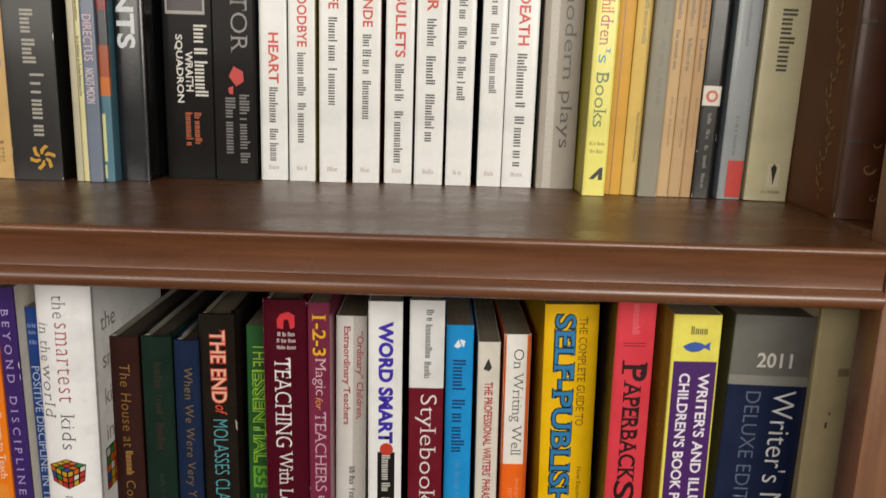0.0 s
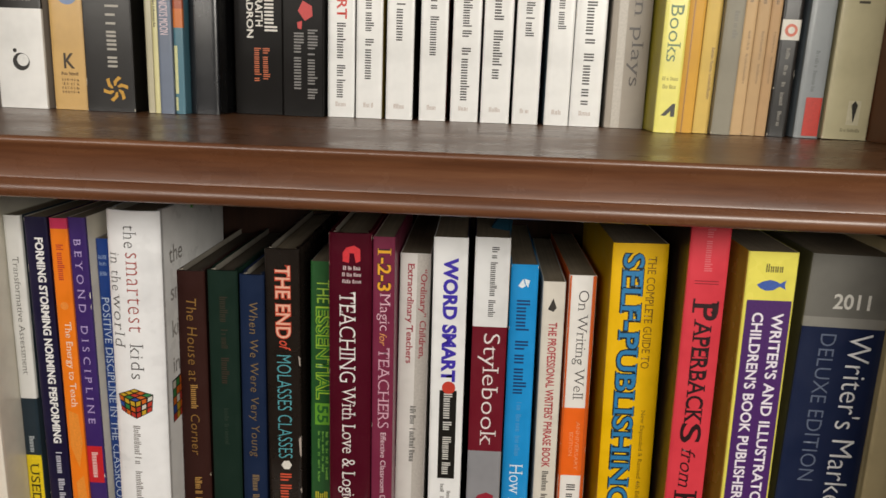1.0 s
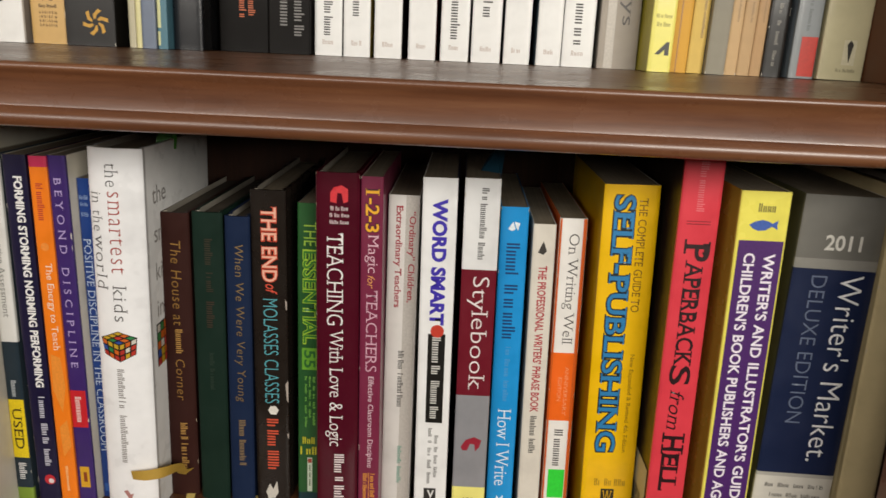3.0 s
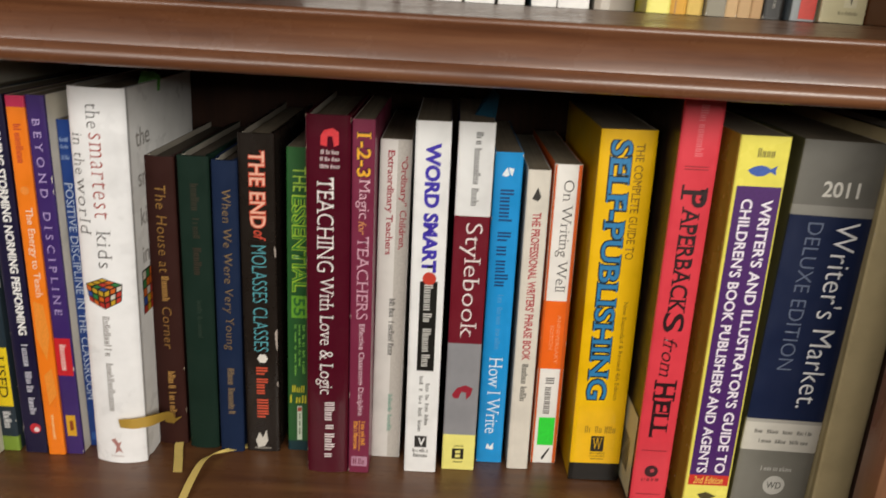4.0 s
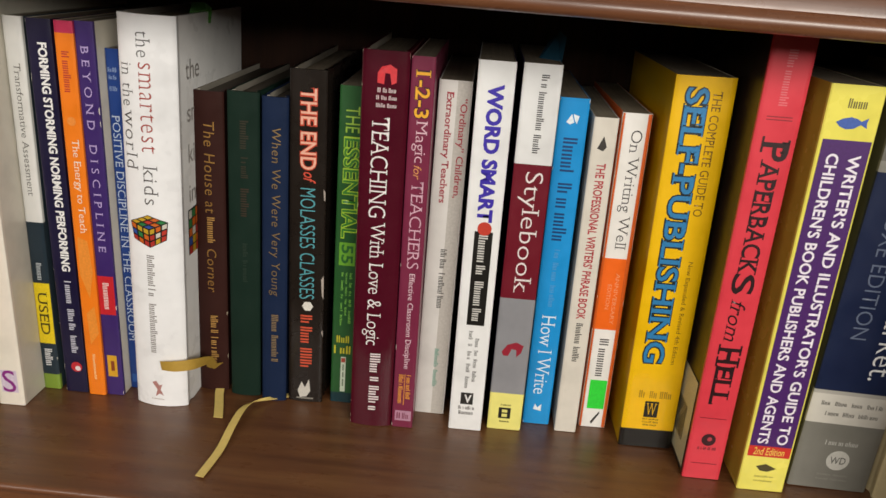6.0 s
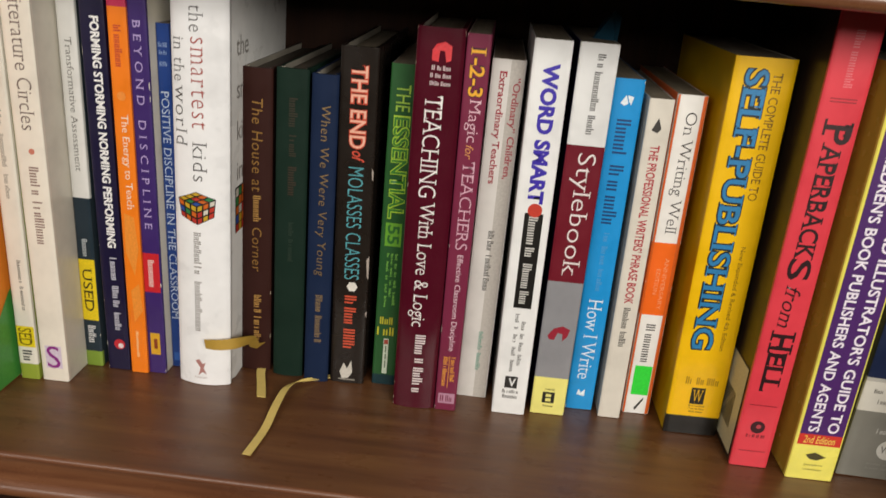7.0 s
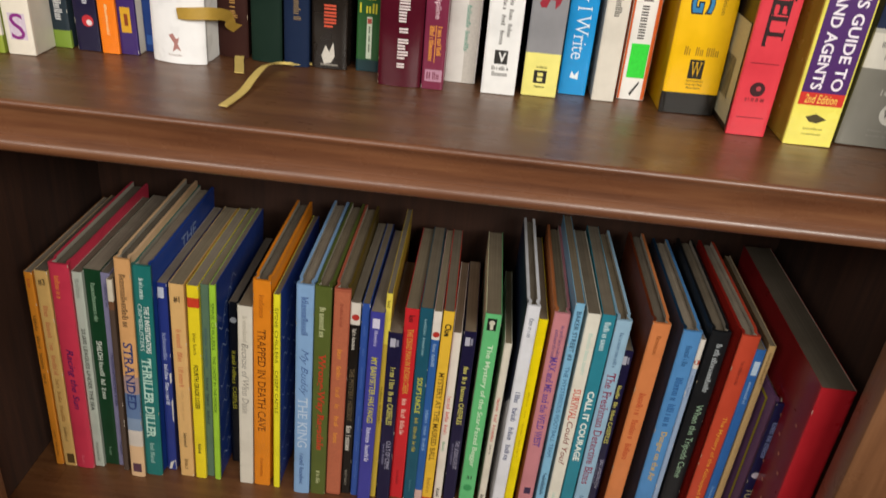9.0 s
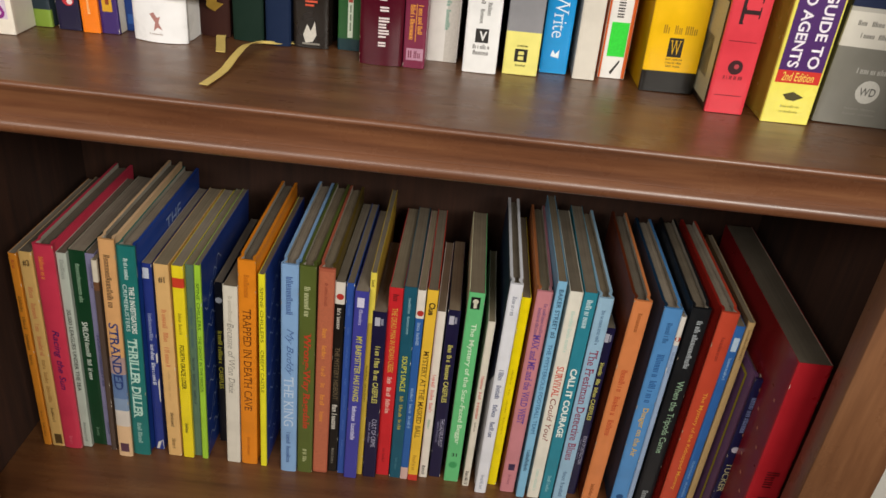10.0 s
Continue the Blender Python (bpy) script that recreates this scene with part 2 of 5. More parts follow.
class Book:
    """A standing book. x is the middle of its foot, y its spine, w thickness, h height, d depth in metres; lean in degrees to the right.
    bands: (upper end as a share of the height from the top, colour) of the spine's printed zones."""

    def __init__(self, label, x, y, z, w, h, d=0.13, lean=0.0, bands=(), left=None, right=None, hard=False, bulge=0.0,
                 paper="b5a78c", coat=0.25, rough=0.38, yaw=None, back=0.0, group=""):
        self.w, self.h, self.d, self.hard, self.bulge = w, h, d, hard, bulge
        self.root = tagged(new("hardcover_book" if hard else "paperback_book"), label, "book", group)
        yaw = WORDS.uniform(-0.5, 0.5) if yaw is None else yaw
        self.root.matrix_world = (Matrix.Translation((x, y, z + abs(math.sin(radians(lean))) * w / 2 + 0.0003))
                                  @ pose(0, 0, 0, -back, lean, yaw))
        bands = [(0.0, bands)] if isinstance(bands, str) else list(bands)
        # board colours left and right; some are darkened for shade on that side
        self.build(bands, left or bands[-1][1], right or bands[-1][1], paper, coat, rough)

    def front(self, x):
        """The spine's surface at x across it."""
        u = max(-1, min(1, 2 * x / self.w))
        edge = max(0, abs(x) - (self.w / 2 - 0.0012)) / 0.0012
        return -self.bulge * (1 - u * u) + 0.0006 * edge * edge

    def build(self, bands, left, right, paper, coat, rough):
        w, h, d = self.w, self.h, self.d
        t = 0.0022 if self.hard else 0.00045
        n = 10
        xs = [w / 2 * math.sin(math.pi / 2 * (-1 + 2 * i / n)) for i in range(n + 1)]
        sp = [(x, self.front(x)) for x in xs]
        if self.hard:
            side = [(0.0022, 0.0), (0.0048, 0.0011), (0.0075, 0.0011), (0.0100, 0.0), (d, 0.0)]
        else:
            side = [(0.0026, 0.0), (0.0060, 0.00015), (d * 0.5, 0.0), (d, 0.0)]
        lf = [(-w / 2 + k, y) for y, k in side][::-1]
        rt = [(w / 2 - k, y) for y, k in side]
        outer = lf + sp + rt
        inner = ([(-w / 2 + k + t, y) for y, k in side][::-1] + [(max(-w / 2 + t, min(w / 2 - t, x)), y + t) for x, y in sp]
                 + [(w / 2 - k - t, y) for y, k in side])
        cuts = sorted({0.0, 1.0} | {b[0] for b in bands})
        zs = [h * (1 - c) for c in cuts]
        m = len(outer)
        verts, faces, idx = [], [], []
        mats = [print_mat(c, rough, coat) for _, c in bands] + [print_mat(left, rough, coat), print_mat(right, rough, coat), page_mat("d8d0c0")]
        nb = len(bands)
        for z in zs:
            verts += [(x, y, z) for x, y in outer] + [(x, y, z) for x, y in inner]
        for s in range(len(zs) - 1):
            band = max(i for i, b in enumerate(bands) if b[0] <= cuts[s] + 1e-6)
            a, b = s * 2 * m, (s + 1) * 2 * m
            for i in range(m - 1):
                faces.append((a + i, b + i, b + i + 1, a + i + 1))
                idx.append(nb if i < len(lf) - 1 else nb + 1 if i >= len(lf) + len(sp) else band)
                faces.append((a + m + i, a + m + i + 1, b + m + i + 1, b + m + i))
                idx.append(nb + 2)
            faces += [(a, a + m, b + m, b), (a + m - 1, b + m - 1, b + 2 * m - 1, a + 2 * m - 1)]
            idx += [nb, nb + 1]
        e = (len(zs) - 1) * 2 * m
        for i in range(m - 1):
            k = nb if i < len(lf) - 1 else nb + 1 if i >= len(lf) + len(sp) else 0
            faces += [(i, i + 1, m + i + 1, m + i), (e + i, e + m + i, e + m + i + 1, e + i + 1)]
            idx += [k, k if k else nb - 1]
        self.cover = part("cover", mesh_from("cover", verts, faces, mats, idx, 32), self.root)
        g = 0.0032 if self.hard else 0.0004
        px = w / 2 - t - (0.0012 if self.hard else 0.0002)
        px = max(px, w * 0.3)
        curve = [(px * math.sin(math.pi / 2 * (-1 + 2 * i / 6)), t + 0.0004 + max(0, self.front(px * math.sin(math.pi / 2 * (-1 + 2 * i / 6))) + self.bulge) * 0.6)
                 for i in range(7)]
        ring = curve + [(px, d - g), (px * 0.3, d - g + (0.002 if self.hard else 0)), (-px, d - g)]
        k = len(ring)
        pv = [(x, y, z) for z in (g, h - g) for x, y in ring]
        pf = [(i, (i + 1) % k, k + (i + 1) % k, k + i) for i in range(k)] + [tuple(range(k))[::-1], tuple(range(k, 2 * k))]
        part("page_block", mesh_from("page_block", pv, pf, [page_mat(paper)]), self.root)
        self.page_top = h - g
        if WEAR.random() < 0.62:
            self.wear("e2dccd" if not self.hard else "b5a892")

    def wear(self, ink):
        """Rubbed corners and edges of the spine, down to the bare board."""
        polys = []
        for _ in range(WEAR.randint(4, 9)):
            side = WEAR.choice((-1, 1))
            v = WEAR.choice((0.002, 0.998, WEAR.random(), WEAR.random()))
            long = WEAR.uniform(0.0006, 0.0030) / self.h
            e = side * (0.5 - 0.0001 / self.w)
            deep = side * WEAR.uniform(0.0002, 0.0005) / self.w
            a, b = max(0.001, v - long), min(0.999, v + long)
            polys.append([(e, a), (e - deep, a + (b - a) * 0.3), (e - deep * 0.7, a + (b - a) * 0.75), (e, b)][::-side])
        tagged(self.patch("worn_edges", polys, [ink] * len(polys), 0.00010), "rubbed pale edges", kind="stuff")

    # print on the spine; v runs from 0 at the top to 1 at the foot, u across the spine from -0.5 to 0.5
    def t(self, text, v0, v1, size, u=0.0, ink="111111", bold=0.012, shear=0.0, flat=False, name="title", metal=0.0, lift=0.00022, serif=0.0, space=1.0):
        FONT_JOBS.append((self, text, v0, v1, size, u, ink, bold, shear, flat, name, metal, lift, serif, space))
        return self

    def patch(self, name, rects, inks, lift=0.00012, label=""):
        """Flat printed or stuck shapes, each a polygon of (u, v) points, following the spine."""
        verts, faces, idx, mats = [], [], [], []
        for poly, ink in zip(rects, inks):
            if len(poly) == 4 and poly[0][0] == poly[3][0] and poly[1][0] == poly[2][0]:
                u0, u1, v0, v1 = poly[0][0], poly[1][0], poly[0][1], poly[2][1]
                e = 0.5 - 0.0012 / self.w
                marks = [-e - 0.0011 / self.w, -e - 0.0006 / self.w, -e, e, e + 0.0006 / self.w, e + 0.0011 / self.w]
                if self.bulge > 0.0005:
                    marks += [k / 10 for k in range(-4, 5)]
                row = sorted({u0, u1} | {k for k in marks if u0 + 0.002 < k < u1 - 0.002})
                base = len(verts)
                for k in row:
                    x = k * self.w
                    for v in (v0, v1):
                        verts.append((x, self.front(x) - lift, self.h * (1 - v)))
                new_faces = [(base + 2 * i, base + 2 * i + 1, base + 2 * i + 3, base + 2 * i + 2) for i in range(len(row) - 1)]
            else:
                base = len(verts)
                for u, v in poly:
                    x = u * self.w
                    verts.append((x, self.front(x) - lift, self.h * (1 - v)))
                new_faces = [tuple(range(base, base + len(poly)))]
            mat = ink_mat(ink)
            if mat not in mats:
                mats.append(mat)
            faces += new_faces
            idx += [mats.index(mat)] * len(new_faces)
        return part(name, mesh_from(name, verts, faces, mats, idx), self.cover, label)

    def box(self, v0, v1, u0, u1, ink, name="label", label="", lift=0.00012):
        self.patch(name, [[(u0, v0), (u1, v0), (u1, v1), (u0, v1)]], [ink], lift, label)
        return self

    def words(self, v0, v1, size, u=0.0, ink="111111", n=2, name="lettering", flat=False):
        """Plain bars in place of words."""
        cuts = [WORDS.uniform(0.7, 1.4) for _ in range(n)]
        total, gap = sum(cuts), 0.07 if n > 1 else 0
        along = size * self.w if flat else (v1 - v0) * self.h
        tall = (v1 - v0) * self.h if flat else size * self.w
        rects, at = [], 0.0
        for c in cuts:
            a, b = at / total, (at + c) / total - (gap if at + c < total - 1e-6 else 0)
            at += c
            k = max(1, round((b - a) * along / (0.58 * tall))) if tall > 0.0011 else 0
            strokes = [(a, b, 0.0)]
            if k:
                step, strokes = (b - a) / k, []
                for i in range(k):
                    low = 0.0 if i == 0 or WORDS.random() < 0.22 else 0.28
                    at0 = a + i * step
                    strokes.append((at0, at0 + 0.27 * step, low))
                    if WORDS.random() < 0.85:
                        strokes.append((at0 + 0.46 * step, at0 + 0.73 * step, low if WORDS.random() < 0.8 else 0.28))
            for p, q, low in strokes:
                if flat:
                    x0, x1, y0 = u - size / 2 + p * size, u - size / 2 + q * size, v0 + low * (v1 - v0)
                    rects.append([(x0, y0), (x1, y0), (x1, v1), (x0, v1)])
                else:
                    y0, y1, e = v0 + p * (v1 - v0), v0 + q * (v1 - v0), u + size / 2 - low * size
                    rects.append([(u - size / 2, y0), (e, y0), (e, y1), (u - size / 2, y1)])
        self.patch(name, rects, [ink] * len(rects), 0.00016)
        return self

    def disc(self, v, r, u, ink, name="emblem", n=18, lift=0.00018):
        k = r / self.h
        self.patch(name, [[(u + r / self.w * math.cos(2 * math.pi * i / n), v + k * math.sin(2 * math.pi * i / n)) for i in range(n)]], [ink], lift)
        return self


def serif_bars(me, reach):
    """Small feet and nibs for letters: rectangles (x0, y0, x1, y1) at the ends of upright strokes and of long arms."""
    reach *= 2.2
    count = collections.Counter()
    for p in me.polygons:
        for e in p.edge_keys:
            count[e] += 1
    thick, bars, level = reach * 0.42, [], collections.defaultdict(list)
    for (i, j), n in count.items():
        a, b = me.vertices[i].co, me.vertices[j].co
        if n == 1 and abs(a.y - b.y) < 0.002 and abs(a.x - b.x) > 0.02:
            level[round(a.y, 2)].append((min(a.x, b.x), max(a.x, b.x), a.y))
    for rows in level.values():
        for x0, x1, y in rows:
            base = abs(y) < 0.06
            tall = y > 0.40
            if not (base or tall):
                continue
            z0, z1 = (y, y + thick) if base else (y - thick, y)
            if x1 - x0 < 0.17:
                bars.append((x0 - reach, z0, x1 + reach, z1))
            else:
                drop = reach * 1.5
                bars.append((x0 - reach * 0.6, z0, x0 + reach, z1))
                for x in (x0, x1):
                    bars.append((x - thick / 2, y, x + thick / 2, y + drop) if base else (x - thick / 2, y - drop, x + thick / 2, y))
    return bars


def finish_lettering():
    """Turn all lettering into meshes that lie on their spines."""
    made = []
    for job in FONT_JOBS:
        cu = bpy.data.curves.new("lettering", "FONT")
        cu.body, cu.offset, cu.shear, cu.resolution_u = job[1], job[7], job[8], 3
        cu.space_character = job[14]
        made.append(new("lettering", cu))
    bpy.context.view_layer.update()
    dg = bpy.context.evaluated_depsgraph_get()
    for (b, text, v0, v1, size, u, ink, bold, shear, flat, name, metal, lift, serif, space), ob in zip(FONT_JOBS, made):
        me = bpy.data.meshes.new_from_object(ob.evaluated_get(dg))
        bpy.data.objects.remove(ob)
        if serif:
            bm = bmesh.new()
            bm.from_mesh(me)
            for x0, y0, x1, y1 in serif_bars(me, serif):
                bm.faces.new([bm.verts.new((x, y, 0.05)) for x, y in ((x0, y0), (x1, y0), (x1, y1), (x0, y1))])
            bm.to_mesh(me)
            bm.free()
        if b.bulge > 0.0003:
            bm = bmesh.new()
            bm.from_mesh(me)
            axis = 0 if flat else 1
            ends = [v.co[axis] for v in bm.verts]
            for k in range(1, 9):
                at = min(ends) + (max(ends) - min(ends)) * k / 9
                bmesh.ops.bisect_plane(bm, geom=bm.verts[:] + bm.edges[:] + bm.faces[:], plane_co=(at, at, 0), plane_no=(1 - axis, axis, 0))
            bm.to_mesh(me)
            bm.free()
        co = np.empty(len(me.vertices) * 3)
        me.vertices.foreach_get("co", co)
        co = co.reshape(-1, 3)
        lo, hi = co.min(0), co.max(0)
        s = (co - lo) / np.maximum(hi - lo, 1e-6)
        if flat:
            x = (u - size / 2 + s[:, 0] * size) * b.w
            z = b.h * (1 - v1 + s[:, 1] * (v1 - v0))
        else:
            x = (u - size / 2 + s[:, 1] * size) * b.w
            z = b.h * (1 - v0 - s[:, 0] * (v1 - v0))
        y = np.array([b.front(k) for k in x]) - lift - np.where(co[:, 2] > 0.02, 0.00004, 0.0)
        me.vertices.foreach_set("co", np.stack([x, y, z], 1).ravel())
        me.materials.clear()
        me.materials.append(ink_mat(ink, metal))
        me.update()
        part(name, me, b.cover)


def ribbon(parent, points, width, mat, name="ribbon_bookmark"):
    """A cloth strip through world points ((x, y, z), sideways direction)."""
    pts = [Vector(p) for p, _ in points]
    sides = [Vector(s).normalized() for _, s in points]
    fine, fs = [], []
    for i in range(len(pts) - 1):
        p0, p1, p2, p3 = pts[max(i - 1, 0)], pts[i], pts[i + 1], pts[min(i + 2, len(pts) - 1)]
        for k in range(6):
            f = k / 6
            fine.append(0.5 * ((2 * p1) + (p2 - p0) * f + (2 * p0 - 5 * p1 + 4 * p2 - p3) * f * f + (3 * p1 - p0 - 3 * p2 + p3) * f ** 3))
            fs.append(sides[i].lerp(sides[i + 1], f).normalized())
    fine.append(pts[-1])
    fs.append(sides[-1])
    verts, faces = [], []
    inv = parent.matrix_world.inverted()
    for i, (p, s) in enumerate(zip(fine, fs)):
        ahead = (fine[min(i + 1, len(fine) - 1)] - fine[max(i - 1, 0)]).normalized()
        up = ahead.cross(s).normalized() * 0.00018
        for a, b in ((-1, 1), (1, 1), (1, -1), (-1, -1)):
            verts.append(inv @ (p + s * (a * width / 2) + up * b))
    for i in range(len(fine) - 1):
        for k in range(4):
            faces.append((4 * i + k, 4 * i + (k + 1) % 4, 4 * i + 4 + (k + 1) % 4, 4 * i + 4 + k))
    faces += [(0, 3, 2, 1), tuple(4 * (len(fine) - 1) + k for k in (0, 1, 2, 3))]
    return part(name, mesh_from(name, verts, faces, [mat], smooth=50), parent)


def board_letters(book, text, y0, z0, size, ink):
    """Letters on the right-hand board."""
    cu = bpy.data.curves.new("letters", "FONT")
    cu.body, cu.size = text, size
    ob = new("letters", cu)
    bpy.context.view_layer.update()
    me = bpy.data.meshes.new_from_object(ob.evaluated_get(bpy.context.evaluated_depsgraph_get()))
    bpy.data.objects.remove(ob)
    for v in me.vertices:
        v.co = Vector((book.w / 2 + 0.0004, y0 + v.co.x, z0 + v.co.y))
    me.materials.clear()
    me.materials.append(ink_mat(ink))
    part("board_lettering", me, book.cover)

# ---- middle shelf ----
G = "books on the middle shelf"


def middle(label, x, y, w, h, lean, bands, **k):
    # page tone: aged paper, darkened further for shade on the book tops
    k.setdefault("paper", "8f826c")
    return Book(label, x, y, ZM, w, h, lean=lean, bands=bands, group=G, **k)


b = middle("teal paperback on reading strategies with a grey top", -0.4002, 0.386, 0.0230, 0.262, 0.0, [(0.0, "a2a6a8"), (0.17, "5a9ba0"), (0.885, "68a4a8")], d=0.18, coat=0.3)
b.disc(0.225, 0.0065, -0.02, "c9cdcc", "emblem").disc(0.225, 0.0045, -0.02, "6f7f86", "emblem_centre", lift=0.00024)
b.t("Reading", 0.255, 0.455, 0.72, 0.0, "b83a48", 0.02).t("Strategies", 0.465, 0.705, 0.72, 0.0, "dfe4e1", 0.02).t("Book", 0.725, 0.81, 0.50, -0.05, "16282b", 0.01, 0.3)
b.box(0.93, 0.975, -0.2, 0.2, "b4306a", "label")
b = middle("thick orange paperback on reading assessment with a green foot", -0.3792, 0.384, 0.0180, 0.264, -0.5, [(0.0, "d8701e"), (0.075, "ea8420"), (0.862, "4a9a44")], d=0.20, right="ee8e32", coat=0.04, rough=0.55)
b.t("ASSESSMENT for READING INSTRUCTION", 0.115, 0.735, 0.36, -0.05, "9a5618", -0.006, serif=0.03).box(0.755, 0.845, -0.36, 0.32, "7a3d92", "label").words(0.765, 0.835, 0.16, 0.12, "cfb6d8", 2).words(0.765, 0.835, 0.14, -0.16, "cfb6d8", 2)


def right_shape(book, outline, ink, name="cover_print", label=""):
    """A printed shape of (depth, height) points on the right-hand board."""
    verts = [(book.w / 2 + 0.0004, y, z) for y, z in outline]
    part(name, mesh_from(name, verts, [tuple(range(len(verts)))], [ink_mat(ink)]), book.cover, label)


right_shape(b, [(0.0006, 0.0006), (0.19, 0.0006), (0.19, 0.140), (0.060, 0.085), (0.020, 0.058), (0.0006, 0.036)], "4a9a44", "green_field")
b = middle("thin white paperback with an olive top and yellow sticker", -0.3618, 0.403, 0.0118, 0.2356, -0.3, [(0.0, "a7a327"), (0.055, "e4dfd2"), (0.955, "93a33b")], d=0.15)
b.t("Integrating", 0.09, 0.235, 0.40, 0.05, "5a564e", -0.010, serif=0.03).words(0.25, 0.50, 0.24, 0.0, "9a9488", 3).words(0.66, 0.80, 0.20, 0.1, "57534c", 2)
b.box(0.845, 0.905, -0.47, 0.47, "e8d21f", "sticker", "yellow used-book sticker").t("SED", 0.85, 0.90, 0.7, 0.0, "6b5a10", 0.0, name="sticker_lettering", serif=0.04).words(0.915, 0.95, 0.5, 0, "333333", 1)
b = middle("cream paperback on literature circles", -0.3458, 0.404, 0.0165, 0.2561, -0.6, "e6ded0", d=0.185, right="d8d2c4", paper="d8d0c0")
b.t("Literature Circles", 0.085, 0.378, 0.50, 0.05, "75625a", -0.010, serif=0.03).disc(0.425, 0.0017, 0.05, "cf7f6a").words(0.46, 0.645, 0.34, 0.05, "8a6a60", 2).box(0.905, 0.965, -0.30, 0.32, "d8c9da", "emblem").t("S", 0.905, 0.965, 0.5, 0.0, "8e2a86", 0.0, flat=True, name="emblem_letter", serif=0.04)
b = middle("white and slate paperback on formative assessment with a used sticker", -0.3325, 0.427, 0.0108, 0.2351, -0.3, [(0.0, "dddcd8"), (0.512, "22303a"), (0.955, "7f9a3a")], d=0.15, right="20303c")
b.t("Transformative Assessment", 0.110, 0.442, 0.36, 0.05, "6b6862", -0.008, serif=0.03).words(0.625, 0.679, 0.32, 0, "c9cfd2", 1)
b.box(0.682, 0.860, -0.50, 0.47, "f0d31c", "sticker", "yellow used-book sticker").t("USED", 0.706, 0.833, 0.56, 0.0, "3d330c", 0.0, name="sticker_lettering", serif=0.04).words(0.877, 0.936, 0.46, 0.0, "e9e9e9", 1)
b = middle("navy paperback with bold white lettering", -0.3155, 0.426, 0.0142, 0.2350, -0.7, "171233", d=0.155, left="ece8da")
b.t("FORMING STORMING NORMING PERFORMING", 0.055, 0.639, 0.38, 0.10, "f1f0ee", 0.035).words(0.667, 0.881, 0.30, 0.1, "d0d0dc", 3).disc(0.922, 0.0036, 0.1, "c22b35").disc(0.926, 0.0018, 0.16, "e8d8d8", "emblem_centre", lift=0.00026)
b = middle("orange paperback with a magenta top edge", -0.3015, 0.425, 0.0108, 0.2350, -0.5, [(0.0, "c23056"), (0.028, "ee7d1a")], d=0.15)
b.words(0.070, 0.169, 0.40, 0.0, "b5302a", 1).disc(0.237, 0.0026, 0.0, "f2913a").t("The Energy to Teach", 0.281, 0.526, 0.50, 0.05, "f6e6d2", -0.004, serif=0.03).words(0.874, 0.952, 0.16, 0, "f6d9a0", 1)
b.patch("cover_print", [[(-0.3, 0.537), (0.25, 0.547), (0.4, 0.632), (0.1, 0.709), (-0.35, 0.643)], [(-0.2, 0.754), (0.3, 0.731), (0.42, 0.811), (-0.1, 0.845)]], ["f29436", "f29436"], 0.0001)
b = middle("purple paperback on discipline with a red name panel", -0.2905, 0.427, 0.0112, 0.2355, -0.7, "3b2566", d=0.15, right="ddd6c4")
b.t("BEYOND DISCIPLINE", 0.057, 0.577, 0.40, 0.0, "b9a6d8", -0.004, serif=0.035, space=1.7).box(0.645, 0.756, -0.47, 0.45, "c9242d", "label").words(0.664, 0.742, 0.36, 0, "f2d9d2", 1).box(0.878, 0.943, -0.30, 0.25, "d9a52a", "emblem").box(0.895, 0.925, -0.10, 0.10, "8a3f1c", "emblem_field", lift=0.0002)
b = middle("thin blue paperback on classroom discipline", -0.2812, 0.438, 0.0078, 0.2205, -0.6, "1d3f86", d=0.14)
b.words(0.048, 0.060, 0.7, 0, "8fa6cf", 2, flat=True).words(0.068, 0.079, 0.6, 0, "8fa6cf", 2, flat=True).words(0.097, 0.109, 0.6, 0, "8fa6cf", 2, flat=True).t("POSITIVE DISCIPLINE IN THE CLASSROOM", 0.173, 0.842, 0.60, 0.0, "cfdcee", -0.01, serif=0.03)
b.box(0.953, 0.980, -0.3, 0.3, "2f5fae", "emblem")

kids = middle("white hardcover with a dust jacket and a puzzle cube print", -0.2575, 0.4235, 0.0330, 0.2425, 0.4, "efeff0", d=0.115, hard=True, bulge=0.0042, coat=0.35, rough=0.3, right="dedddb", back=0.0)
kids.t("the", 0.036, 0.094, 0.24, -0.02, "4a4644", -0.014, serif=0.03, space=1.15).t("smartest", 0.106, 0.315, 0.24, 0.0, "a84840", -0.014, serif=0.03, space=1.15).t("kids", 0.346, 0.442, 0.25, 0.01, "4a4644", -0.014, serif=0.03, space=1.15).t("in the", 0.109, 0.208, 0.20, -0.34, "4a4644", -0.014, serif=0.03, space=1.15).t("world", 0.217, 0.359, 0.22, -0.32, "4a4644", -0.014, serif=0.03, space=1.15)
kids.words(0.573, 0.845, 0.14, -0.06, "8a8480", 2)


